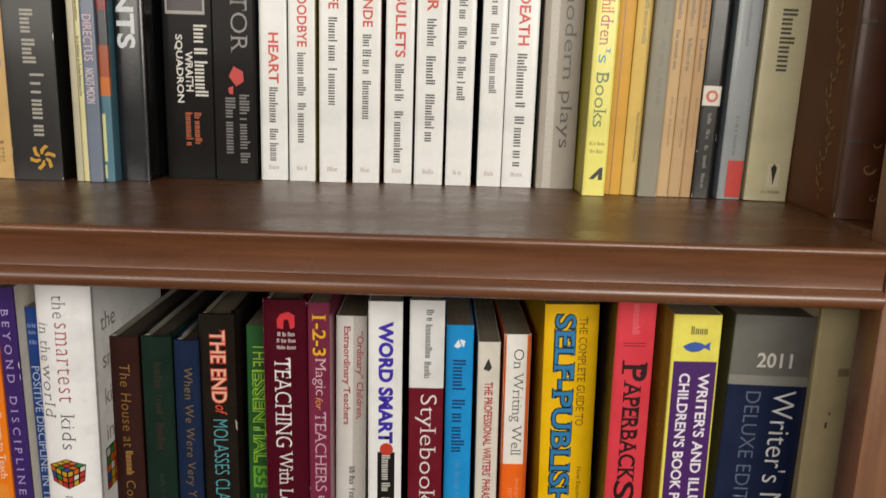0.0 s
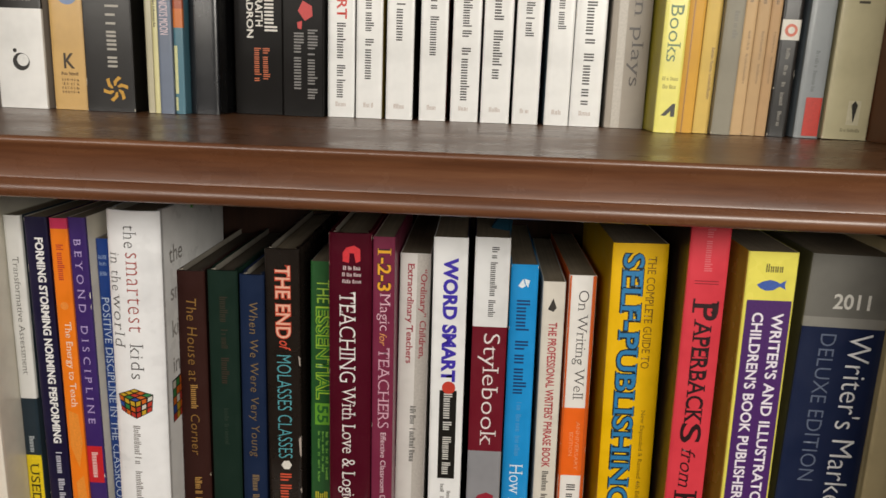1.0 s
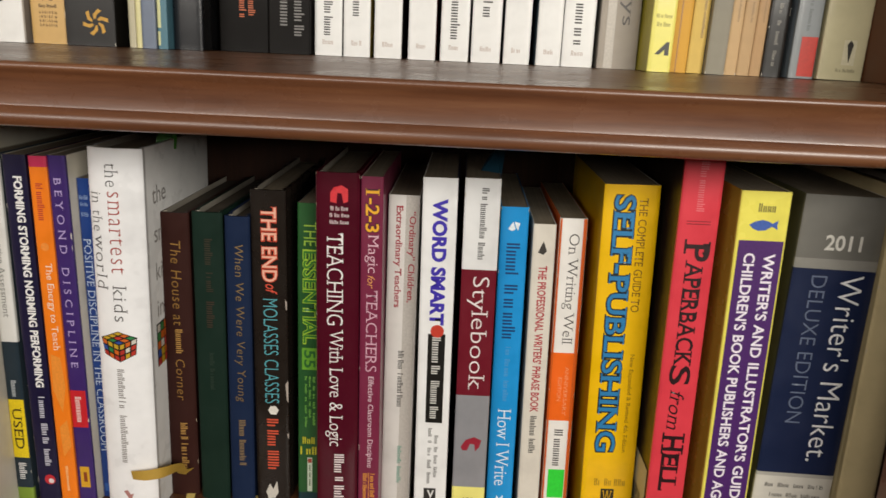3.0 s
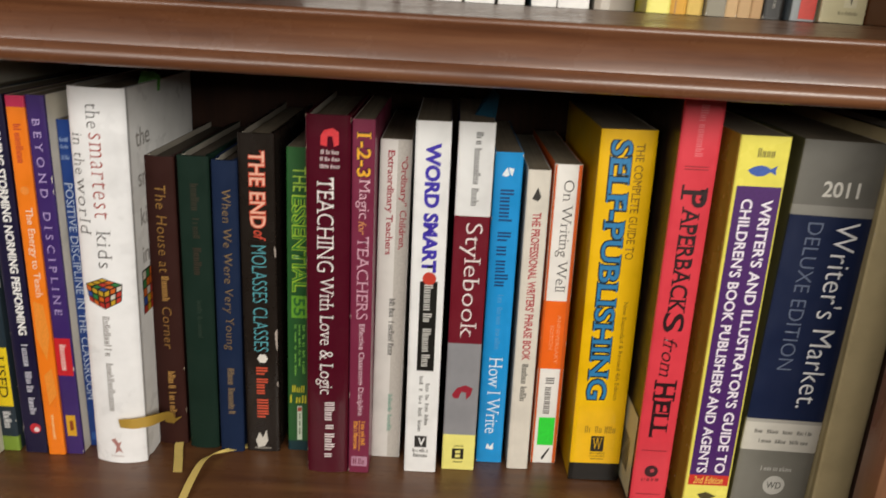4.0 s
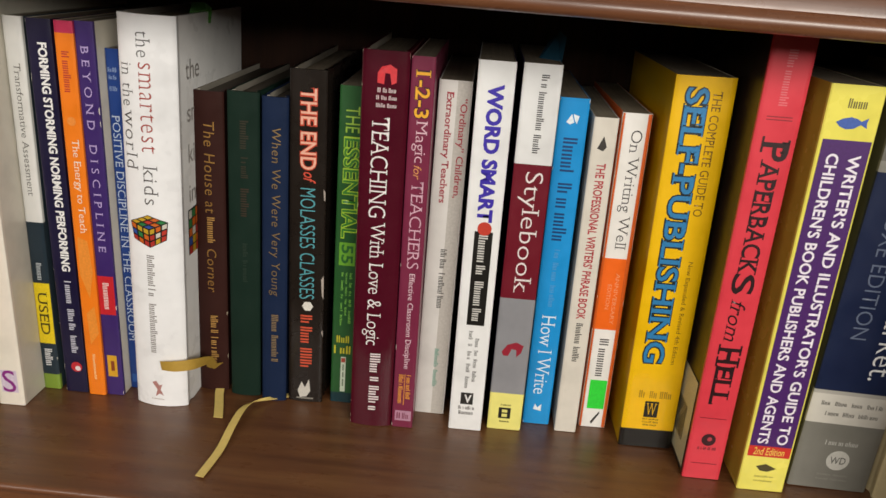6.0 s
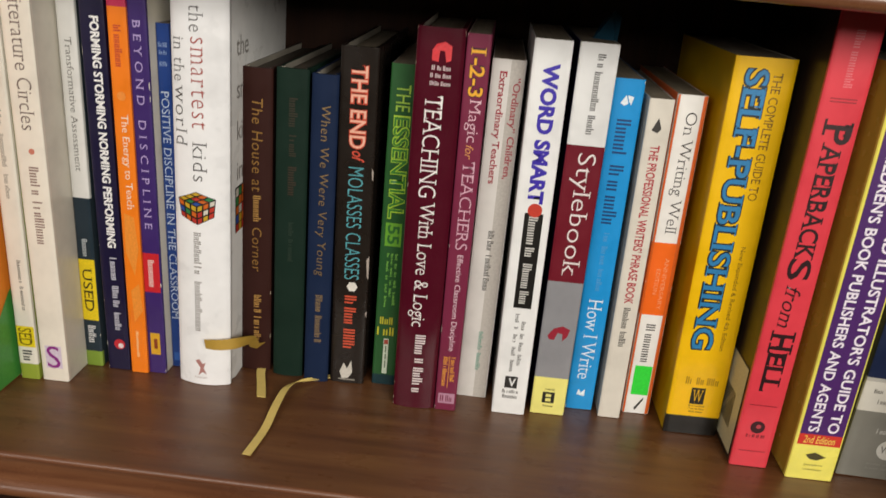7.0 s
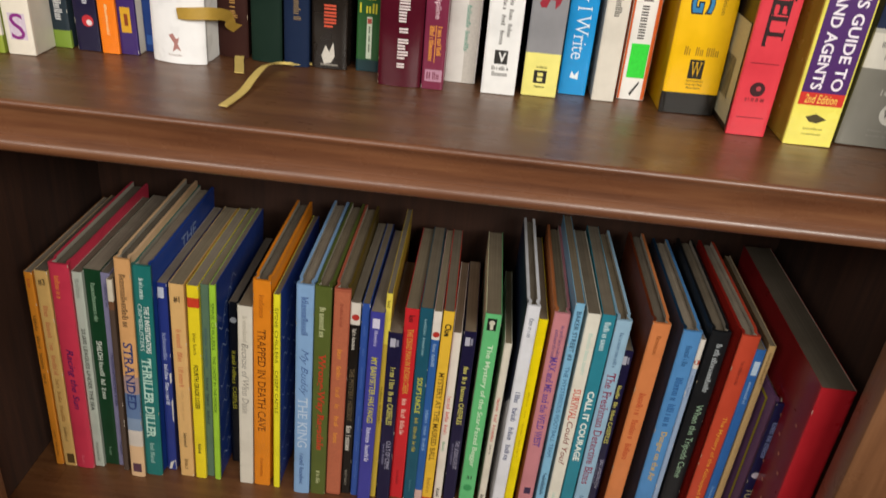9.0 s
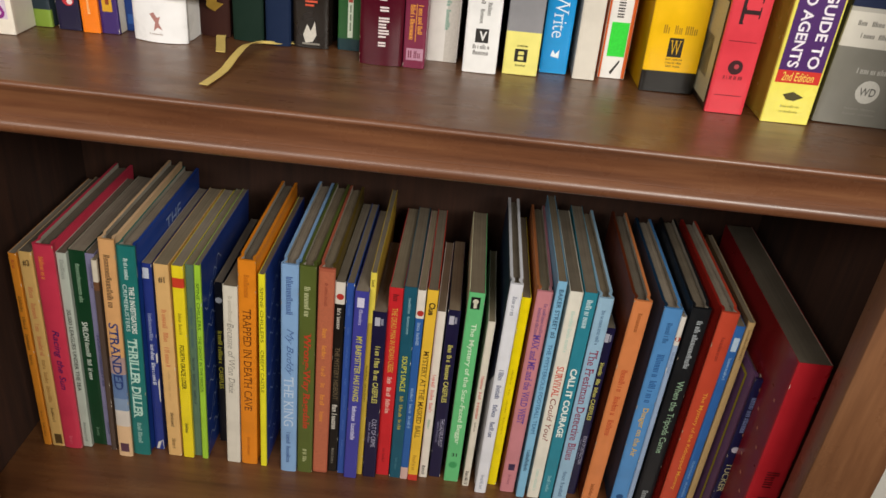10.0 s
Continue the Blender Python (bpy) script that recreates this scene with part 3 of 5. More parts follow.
def puzzle_cube(book, u, v, s):
    """Three seen faces of a coloured cube, nine cells each."""
    cols = ["b8352c", "c23a2c", "c9a22a", "2f7f46", "2b4f9e", "d8d2c6", "d2661f"]
    sw, sh = s / book.w, s / book.h
    corners = [((-0.9, -0.35), (0.03, -0.05), (0.05, 0.85), (-0.75, 0.5)), ((0.03, -0.05), (0.9, -0.45), (0.82, 0.42), (0.05, 0.85)), ((-0.9, -0.35), (0, -0.75), (0.9, -0.45), (0.03, -0.05))]
    for gap, lift, name in ((0.0, 0.00018, "cube_print"), (0.13, 0.00034, "cube_cell")):
        polys = []
        for a, b_, c, d in corners:
            for i in range(3):
                for j in range(3):
                    cell = []
                    for p, q in ((i + gap, j + gap), (i + 1 - gap, j + gap), (i + 1 - gap, j + 1 - gap), (i + gap, j + 1 - gap)):
                        f, g = p / 3, q / 3
                        px = (a[0] * (1 - f) + b_[0] * f) * (1 - g) + (d[0] * (1 - f) + c[0] * f) * g
                        py = (a[1] * (1 - f) + b_[1] * f) * (1 - g) + (d[1] * (1 - f) + c[1] * f) * g
                        cell.append((u + px * sw, v + py * sh))
                    polys.append(cell)
        if gap:
            for cell in polys:
                book.patch("cube_cell", [cell], [WORDS.choice(cols)], lift)
        else:
            book.patch(name, polys, ["1a1715"] * len(polys), lift)


puzzle_cube(kids, -0.07, 0.508, 0.0128)
kids.patch("emblem", [[(-0.14, 0.930), (-0.06, 0.925), (0.0, 0.938), (0.06, 0.934), (0.02, 0.950), (0.08, 0.968), (0.0, 0.962), (-0.08, 0.972), (-0.04, 0.950)]], ["b5807a"], 0.0002)
kids.words(0.976, 0.981, 0.26, -0.03, "c2b4b0", 1, flat=True)


def side_marks(book, marks, lift):
    """Lettering blocks on the right-hand board: (depth from spine, height share from top, length, height, colour)."""
    verts, faces, idx, mats = [], [], [], []
    for y, v, dy, dz, ink in marks:
        k = len(verts)
        z = book.h * (1 - v)
        x = book.w / 2 + lift
        verts += [(x, y, z), (x, y + dy, z), (x, y + dy, z - dz), (x, y, z - dz)]
        faces.append((k, k + 3, k + 2, k + 1))
        m = ink_mat(ink)
        if m not in mats:
            mats.append(m)
        idx.append(mats.index(m))
    part("jacket_print", mesh_from("jacket_print", verts, faces, mats, idx), book.cover)


for k, word in enumerate(("the", "smartest", "kids", "in the")):
    board_letters(kids, word, 0.011, 0.207 - 0.0244 * k, 0.0165, "a09b97")
CELLS = random.Random(5)
marks = [(0.0092, 0.466, 0.0165, 0.0290, "1a1715")]
for row in range(5):
    for col in range(3):
        marks.append((0.0098 + 0.0054 * col, 0.470 + 0.0235 * row, 0.0047, 0.0049, CELLS.choice(("b8352c", "c9a22a", "2f7f46", "2b4f9e", "d8d2c6", "d2661f"))))
side_marks(kids, marks[:1], 0.0002)
side_marks(kids, marks[1:], 0.0004)

GILT = "b98d4a"
# these three have the darkest pages, shade on their tops painted into the paper
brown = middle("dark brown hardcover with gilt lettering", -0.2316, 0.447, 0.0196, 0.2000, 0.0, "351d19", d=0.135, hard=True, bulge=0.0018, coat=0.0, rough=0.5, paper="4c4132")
brown.t("The House at", 0.090, 0.375, 0.33, 0.05, GILT, -0.006, 0.1, metal=0.6, space=1.1).words(0.389, 0.476, 0.24, 0.05, GILT, 1).t("Corner", 0.494, 0.642, 0.30, 0.05, GILT, -0.006, 0.1, metal=0.6, space=1.1).words(0.725, 0.904, 0.24, 0.08, GILT, 2)
ivy = middle("dark green hardcover with worn faint lettering", -0.2092, 0.444, 0.0195, 0.2020, 0.0, "182a22", d=0.135, hard=True, bulge=0.0018, coat=0.0, rough=0.5, paper="4c4132")
ivy.words(0.084, 0.171, 0.26, 0.05, "332a1c", 1).words(0.193, 0.260, 0.22, 0.05, "332a1c", 1).words(0.289, 0.381, 0.26, 0.05, "3a2a1e", 1).words(0.464, 0.598, 0.16, 0.05, "26352a", 2)
navy = middle("navy blue hardcover with gilt lettering", -0.1894, 0.441, 0.0158, 0.2010, 0.0, "1a2742", d=0.135, hard=True, bulge=0.0016, coat=0.0, rough=0.5, paper="4c4132")
navy.t("When We Were Very Young", 0.089, 0.622, 0.44, 0.02, "a88a58", -0.006, 0.1, metal=0.6, space=1.1).words(0.688, 0.857, 0.28, 0.05, "8a724c", 2)
b = middle("black hardcover with orange and teal lettering", -0.1689, 0.443, 0.0222, 0.2180, -0.4, "201a16", d=0.14, hard=True, bulge=0.001, coat=0.4, rough=0.28)
b.t("THE END", 0.046, 0.273, 0.46, 0.02, "c8452c", 0.055, name="title_shadow", lift=0.00016, serif=0.03).t("THE END", 0.049, 0.270, 0.42, 0.02, "f0b8a0", 0.008).t("of", 0.277, 0.308, 0.34, 0.06, "d8513c", 0.01, 0.3).t("MOLASSES CLASSES", 0.323, 0.657, 0.42, 0.02, "58a4ae", -0.008).disc(0.680, 0.0035, 0.05, "e6e2d8", n=6).words(0.709, 0.894, 0.34, 0.02, "d8573c", 2).patch("emblem", [[(-0.22, 0.962), (-0.1, 0.931), (0.0, 0.950), (0.12, 0.922), (0.16, 0.962), (0.05, 0.981), (-0.15, 0.985)]], ["cfcac0"], 0.0002)
b.words(0.985, 0.990, 0.5, 0, "8a857c", 1, flat=True)
b.patch("corner_wear", [[(0.44, 0.323), (0.49, 0.333), (0.49, 0.359), (0.46, 0.354)], [(0.42, 0.594), (0.49, 0.583), (0.49, 0.657), (0.45, 0.645)], [(0.45, 0.762), (0.49, 0.756), (0.49, 0.779)]], ["b8aca2"] * 3, 0.00018)
b = middle("green paperback with lime lettering and a dark foot", -0.1452, 0.446, 0.0148, 0.2105, 0.0, [(0.0, "27562b"), (0.965, "15343a")], d=0.135)
b.t("THE", 0.057, 0.131, 0.56, 0.05, "a5cc45", 0.0).t("ESSENTIAL", 0.142, 0.447, 0.68, 0.05, "b2d83c", 0.045, name="title_shadow", lift=0.00016).t("ESSENTIAL", 0.147, 0.443, 0.62, 0.05, "37802c", 0.005).box(0.459, 0.532, -0.32, 0.36, "6fae33", "emblem").t("55", 0.466, 0.525, 0.5, 0.02, "2c6c30", 0.02).words(0.555, 0.723, 0.12, 0.22, "8fcf5a", 5).words(0.555, 0.696, 0.10, 0.04, "8fcf5a", 4).words(0.555, 0.733, 0.10, -0.14, "8fcf5a", 5).words(0.765, 0.789, 0.6, 0.0, "d2c832", 1, flat=True).words(0.799, 0.827, 0.8, 0.0, "d2c832", 1, flat=True).box(0.838, 0.961, -0.08, 0.14, "d8e4cf", "label").box(0.842, 0.857, -0.06, 0.12, "b04a3a", "label_mark", lift=0.0002).words(0.864, 0.941, 0.06, 0.03, "7a8a70", 3)

b = middle("maroon hardcover with large white lettering", -0.1222, 0.4238, 0.0262, 0.2345, -0.4, "4b0d1e", d=0.115, hard=True, bulge=0.0022, coat=0.5, rough=0.22)
b.patch("emblem", [[(-0.08, 0.037), (0.10, 0.031), (0.24, 0.041), (0.24, 0.072), (0.14, 0.077), (0.10, 0.052), (0.0, 0.051), (-0.02, 0.077), (-0.16, 0.074), (-0.16, 0.051)]], ["d8323a"], 0.0002)
b.words(0.085, 0.096, 0.40, 0.05, "d9c6c8", 3, flat=True).words(0.103, 0.113, 0.44, 0.05, "d9c6c8", 3, flat=True).words(0.121, 0.131, 0.44, 0.05, "d9c6c8", 2, flat=True)
b.t("TEACHING", 0.154, 0.403, 0.38, -0.05, "f2eeec", -0.012, serif=0.04).t("With Love & Logic", 0.415, 0.755, 0.42, -0.07, "f2eeec", -0.010, serif=0.04).words(0.779, 0.838, 0.24, 0.06, "e9dede", 1).words(0.849, 0.865, 0.2, 0.06, "e9dede", 1).words(0.876, 0.954, 0.24, 0.06, "e9dede", 1)
b = middle("plum paperback on classroom discipline with yellow numerals", -0.1018, 0.4237, 0.0132, 0.2330, -0.4, "752742", d=0.115, coat=0.3)
b.t("1-2-3", 0.029, 0.146, 0.66, 0.02, "3a1020", 0.05, name="title_shadow", lift=0.00016, serif=0.04).t("1-2-3", 0.031, 0.144, 0.62, 0.02, "f0b02e", 0.015, serif=0.04).t("Magic", 0.150, 0.253, 0.62, 0.0, "e6c0cc", -0.012, serif=0.035).t("for", 0.260, 0.295, 0.34, 0.0, "e6a05a", -0.004, 0.3).t("TEACHERS", 0.300, 0.530, 0.52, 0.05, "dcb2c2", -0.012, serif=0.04).t("Effective Classroom Discipline", 0.544, 0.818, 0.34, 0.02, "e8ccd6", 0.0, name="subtitle").words(0.837, 0.912, 0.22, 0.20, "e9a03a", 1).words(0.837, 0.930, 0.22, -0.16, "e9a03a", 1).box(0.834, 0.930, 0.0, 0.03, "e9a03a", "rule").box(0.948, 0.979, -0.36, 0.42, "b98aa0", "emblem").words(0.954, 0.973, 0.6, 0.02, "752742", 2, flat=True)
b = middle("white and beige paperback with crimson title", -0.0858, 0.444, 0.0192, 0.2190, 0.0, "dbd8d3", d=0.13, right="b9b3aa")
b.box(0.001, 0.999, 0.06, 0.46, "c4bfb7", "spine_panel", lift=0.00008)
b.t("“Ordinary” Children,", 0.046, 0.317, 0.28, 0.26, "a82a3a", 0.010, serif=0.035).t("Extraordinary Teachers", 0.030, 0.334, 0.28, -0.17, "a82a3a", 0.014, serif=0.035).words(0.469, 0.652, 0.20, 0.05, "2b2826", 2).words(0.781, 0.909, 0.15, 0.1, "5a9a86", 2)
b = middle("white paperback on vocabulary with bold blue lettering", -0.0615, 0.4283, 0.0208, 0.2335, -0.5, "e8e8e7", d=0.11, right="1c1a46", coat=0.4)
b.t("WORD SMART", 0.054, 0.396, 0.44, 0.02, "3d2cab", 0.045).disc(0.413, 0.0042, 0.05, "c8402f").words(0.410, 0.416, 0.2, 0.05, "e8c8c0", 1, flat=True).box(0.421, 0.681, -0.22, 0.30, "15130f", "label")
b.words(0.430, 0.671, 0.26, 0.04, "d8d6d0", 2).words(0.719, 0.853, 0.12, 0.14, "57534f", 4).words(0.698, 0.871, 0.12, -0.06, "57534f", 5).box(0.884, 0.920, -0.20, 0.18, "2b2927", "emblem").t("V", 0.890, 0.915, 0.22, 0.02, "e8e8e7", 0.03, flat=True, name="emblem_letter").words(0.925, 0.936, 0.5, 0, "57534f", 1, flat=True).words(0.940, 0.952, 0.46, 0, "57534f", 1, flat=True)
ap = middle("paperback stylebook in white, maroon, grey and yellow bands", -0.0362, 0.4332, 0.0215, 0.2335, -0.5, [(0.0, "dfdfde"), (0.243, "6b1424"), (0.603, "8a8a8e"), (0.886, "e8e07f")], left="201b46", right="6b6a72", d=0.115, coat=0.4)
ap.words(0.025, 0.058, 0.20, 0.08, "3a3735", 1).words(0.066, 0.160, 0.20, 0.05, "3a3735", 1).words(0.169, 0.222, 0.20, 0.03, "3a3735", 1).t("Stylebook", 0.262, 0.585, 0.62, 0.0, "ece4e2", -0.012, serif=0.035)
ap.patch("emblem", [[(-0.3, 0.760), (-0.15, 0.738), (0.1, 0.729), (0.32, 0.738), (0.26, 0.760), (0.14, 0.773), (0.12, 0.752), (-0.02, 0.750), (-0.1, 0.771), (-0.24, 0.771)]], ["9a2436"], 0.0002)
ap.box(0.931, 0.965, -0.20, 0.16, "1c1a14", "emblem").box(0.937, 0.946, -0.10, 0.06, "e8e07f", "emblem_field", lift=0.0002).box(0.950, 0.960, -0.10, 0.06, "e8e07f", "emblem_field", lift=0.0002).words(0.920, 0.925, 0.3, 0, "4a4720", 1, flat=True).words(0.971, 0.977, 0.3, 0, "4a4720", 1, flat=True)
b = middle("sky blue paperback on writing with white lettering", -0.0148, 0.444, 0.0172, 0.2150, -0.7, "1c8fd2", d=0.13, coat=0.4)
b.patch("emblem", [[(-0.22, 0.065), (-0.05, 0.043), (0.05, 0.065), (-0.08, 0.071)], [(0.0, 0.043), (0.2, 0.047), (0.14, 0.069), (0.06, 0.059)]], ["e9f2f6", "e9f2f6"], 0.0002)
b.words(0.107, 0.217, 0.48, 0.0, "123f74", 1).words(0.233, 0.407, 0.48, 0.0, "123f74", 1).words(0.428, 0.607, 0.20, 0.02, "4f98d0", 3).t("How I Write", 0.632, 0.895, 0.50, 0.02, "e2f0f8", -0.008, serif=0.035).patch("emblem", [[(-0.16, 0.949), (-0.1, 0.930), (0.0, 0.943), (0.14, 0.929), (0.14, 0.954), (0.0, 0.952)]], ["e9f2f6"], 0.0002)
b = middle("cream paperback phrase book with red title", 0.0042, 0.438, 0.0138, 0.2065, -0.9, "d6d0c4", d=0.13)
b.patch("emblem", [[(-0.25, 0.087), (-0.02, 0.052), (0.14, 0.082), (0.0, 0.094)]], ["3a3632"], 0.0002)
b.t("THE PROFESSIONAL WRITERS' PHRASE BOOK", 0.128, 0.607, 0.40, 0.02, "b2303a", 0.02).words(0.621, 0.691, 0.30, 0.02, "2c2926", 1).words(0.700, 0.758, 0.30, 0.02, "2c2926", 1)
b = middle("white and orange paperback on writing with a green sticker", 0.0228, 0.447, 0.0170, 0.2090, -0.9, [(0.0, "e4e2de"), (0.427, "e8671c"), (0.658, "e4e2de")], d=0.13, left="d8601c", right="d8601c")
b.box(0.001, 0.999, -0.49, -0.42, "d8601c", "stripe", lift=0.0001).box(0.001, 0.999, 0.36, 0.49, "d8601c", "stripe", lift=0.0001)
b.t("On Writing Well", 0.047, 0.398, 0.50, 0.0, "35302c", -0.012, serif=0.035).t("ANNIVERSARY", 0.472, 0.640, 0.14, 0.14, "f0a070", -0.004, serif=0.03, name="subtitle").t("EDITION", 0.509, 0.591, 0.14, -0.10, "f0a070", -0.004, serif=0.03, name="subtitle").words(0.689, 0.822, 0.34, 0.0, "4a4541", 1).box(0.831, 0.933, -0.30, 0.34, "2fd63a", "sticker", "bright green paper sticker", lift=0.0003)
b.patch("emblem", [[(-0.1, 0.981), (0.2, 0.942), (0.22, 0.949), (-0.04, 0.989)]], ["2c2926"], 0.0002)
# left board: the cover's yellow with its shade put into the tone
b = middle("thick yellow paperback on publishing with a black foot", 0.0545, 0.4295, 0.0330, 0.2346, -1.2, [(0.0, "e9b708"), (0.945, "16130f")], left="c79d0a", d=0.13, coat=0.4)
b.t("THE COMPLETE GUIDE TO", 0.033, 0.336, 0.15, 0.22, "6b4a08", -0.004, serif=0.03).t("SELF-PUBLISHING", 0.024, 0.747, 0.42, -0.115, "1d2a30", 0.055, name="title_shadow", lift=0.00014, serif=0.055).t("SELF-PUBLISHING", 0.027, 0.743, 0.38, -0.11, "2f7fb4", 0.012, serif=0.045).t("New Expanded & Revised 4th Edition", 0.454, 0.745, 0.10, 0.25, "7a5a10", -0.004, name="subtitle", serif=0.03)
b.words(0.826, 0.848, 0.62, 0.05, "a87f10", 3, flat=True).box(0.858, 0.907, -0.12, 0.14, "17140f", "emblem").t("W", 0.864, 0.901, 0.20, 0.01, "e9b708", -0.01, flat=True, name="emblem_letter", serif=0.04).words(0.910, 0.915, 0.3, 0.03, "4a3a0c", 2, flat=True).words(0.919, 0.924, 0.3, 0.03, "4a3a0c", 2, flat=True).words(0.928, 0.933, 0.26, 0.03, "4a3a0c", 2, flat=True)
b = middle("coral red paperback on horror paperbacks with black lettering", 0.0835, 0.4018, 0.0220, 0.2630, -0.45, "d43c48", left="2b2018", d=0.155, coat=0.3)
b.words(0.033, 0.142, 0.20, 0.0, "e06a72", 1).box(0.160, 0.162, -0.3, 0.3, "8a1c28", "rule").box(0.166, 0.168, -0.3, 0.3, "8a1c28", "rule")
b.t("P", 0.200, 0.249, 0.66, 0.04, "2a1216", 0.01, serif=0.06, name="initial").t("APERBACK", 0.246, 0.494, 0.46, 0.02, "2a1216", 0.012, serif=0.05).t("S", 0.490, 0.537, 0.56, 0.0, "2a1216", 0.012, serif=0.05, name="initial").t("from", 0.549, 0.647, 0.38, 0.0, "2a1216", -0.004, 0.3, serif=0.03).t("H", 0.655, 0.709, 0.60, 0.04, "2a1216", 0.02, serif=0.06, name="initial").t("ELL", 0.705, 0.804, 0.48, 0.02, "2a1216", 0.02, serif=0.05)
b.box(0.839, 0.841, -0.35, 0.35, "8a1c28", "rule").disc(0.896, 0.0042, 0.0, "3a141a").disc(0.894, 0.0014, 0.02, "b5404a", "emblem_dot", lift=0.00028).words(0.915, 0.923, 0.5, 0, "6a1c24", 5, flat=True).box(0.958, 0.960, -0.35, 0.35, "8a1c28", "rule")


def left_shape(book, outline, ink, name="cover_label", label=""):
    """A printed shape of (depth, height) points on the left-hand board."""
    verts = [(-book.w / 2 - 0.0004, y, z) for y, z in outline]
    part(name, mesh_from(name, verts, [tuple(range(len(verts)))[::-1]], [ink_mat(ink)]), book.cover, label)


def left_panel(book, y0, y1, z0, z1, ink, name="cover_label", label=""):
    left_shape(book, [(y0, z0), (y1, z0), (y1, z1), (y0, z1)], ink, name, label)


left_panel(b, 0.004, 0.045, 0.004, 0.062, "cfc7a4", label="cream barcode panel")
left_panel(b, 0.014, 0.034, 0.016, 0.040, "8f8a72", "barcode")
# left board's yellow darkened to stand for the shade on it
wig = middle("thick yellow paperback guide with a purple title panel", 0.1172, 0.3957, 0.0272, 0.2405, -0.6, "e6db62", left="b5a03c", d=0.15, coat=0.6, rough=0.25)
wig.box(0.115, 0.872, -0.44, 0.46, "4c2468", "title_panel", lift=0.00012).box(0.872, 0.902, -0.44, 0.46, "d0342a", "edition_panel", lift=0.00012)
wig.words(0.028, 0.048, 0.36, 0.05, "6a6230", 1, flat=True).patch("emblem", [[(-0.28, 0.078), (-0.16, 0.070), (-0.02, 0.066), (0.10, 0.069), (0.18, 0.074), (0.30, 0.066), (0.28, 0.077), (0.30, 0.088), (0.18, 0.081), (0.06, 0.090), (-0.08, 0.092), (-0.2, 0.087)]], ["3f5fae"], 0.0002)
wig.t("WRITER'S AND ILLUSTRATOR'S GUIDE TO", 0.145, 0.865, 0.24, 0.22, "efe8f2", 0.022).t("CHILDREN'S BOOK PUBLISHERS AND AGENTS", 0.145, 0.865, 0.24, -0.18, "efe8f2", 0.022).t("2nd Edition", 0.876, 0.897, 0.66, 0.0, "f0d060", 0.006, 0.15, flat=True, name="edition")
wig.patch("emblem", [[(-0.2, 0.93), (0.0, 0.922), (0.24, 0.934), (0.06, 0.944), (-0.1, 0.942)]], ["4a4220"], 0.0002).name = "emblem"
wig.words(0.955, 0.961, 0.4, 0.02, "b0a850", 1, flat=True).words(0.968, 0.974, 0.4, 0.02, "b0a850", 1, flat=True)
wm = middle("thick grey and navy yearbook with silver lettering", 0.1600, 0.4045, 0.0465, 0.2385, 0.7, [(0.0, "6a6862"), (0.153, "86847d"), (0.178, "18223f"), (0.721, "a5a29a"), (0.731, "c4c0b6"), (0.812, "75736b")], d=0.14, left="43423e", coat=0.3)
wm.t("2011", 0.094, 0.132, 0.44, 0.04, "d2cfc6", 0.02, flat=True).t("Writer's Market.", 0.190, 0.683, 0.29, 0.23, "e4e4e4", -0.008).t("DELUXE EDITION", 0.195, 0.58, 0.19, -0.17, "667086", -0.008, name="subtitle").words(0.750, 0.762, 0.78, 0.02, "6a6862", 4, flat=True).words(0.778, 0.790, 0.66, 0.04, "6a6862", 3, flat=True).words(0.858, 0.872, 0.42, 0.03, "b9b7b0", 1, flat=True).disc(0.915, 0.0068, 0.04, "c4c2ba").t("WD", 0.905, 0.925, 0.20, 0.04, "55544f", 0.01, flat=True, name="emblem_letters").words(0.955, 0.961, 0.4, 0.03, "8a8880", 2, flat=True).words(0.968, 0.974, 0.4, 0.03, "8a8880", 2, flat=True)
b = middle("tall cream cloth hardcover, stained, at the end of the row", 0.1970, 0.400, 0.0225, 0.2455, 0.0, "b9a982", d=0.15, hard=True, bulge=0.001, coat=0.0, rough=0.7)
b.box(0.145, 0.165, 0.1, 0.4, "8a7a5a", "stain").box(0.255, 0.262, 0.0, 0.05, "4a3d28", "stain").box(0.28, 0.295, -0.06, 0.0, "4a3d28", "stain")

# ribbons and slips
S = (1, 0, 0)
ribbon(brown.root, [((-0.2285, 0.452, 0.8465), S), ((-0.2260, 0.440, 0.8462), S), ((-0.2215, 0.426, 0.8462), S), ((-0.2172, 0.4115, 0.8464), S)], 0.0058, CLOTH)
ribbon(navy.root, [((-0.180, 0.446, 0.8466), (0, 1, 0)), ((-0.190, 0.4395, 0.8470), (0.2, 1, 0)), ((-0.1985, 0.431, 0.8490), (0.7, 0.6, 0.2)), ((-0.2035, 0.4195, 0.8500), (1, 0.3, 0.2)),
                   ((-0.2048, 0.400, 0.8486), (1, 0, 0.1)), ((-0.2050, 0.378, 0.8466), (1, 0.1, 0)), ((-0.2078, 0.3525, 0.8464), (1, -0.15, 0))], 0.0050, CLOTH)
ribbon(brown.root, [((-0.2545, 0.4165, 0.8765), (0, -0.3, 1)), ((-0.2450, 0.4155, 0.8775), (0, 0, 1)), ((-0.2360, 0.4200, 0.8775), (0, 0.1, 1)), ((-0.2300, 0.4330, 0.8740), (0.5, 0, 0.9)),
                   ((-0.2305, 0.4400, 0.8670), (0.9, 0, 0.4)), ((-0.2270, 0.4470, 0.8630), (0.6, 0, 0.8))], 0.0072, CLOTH2)


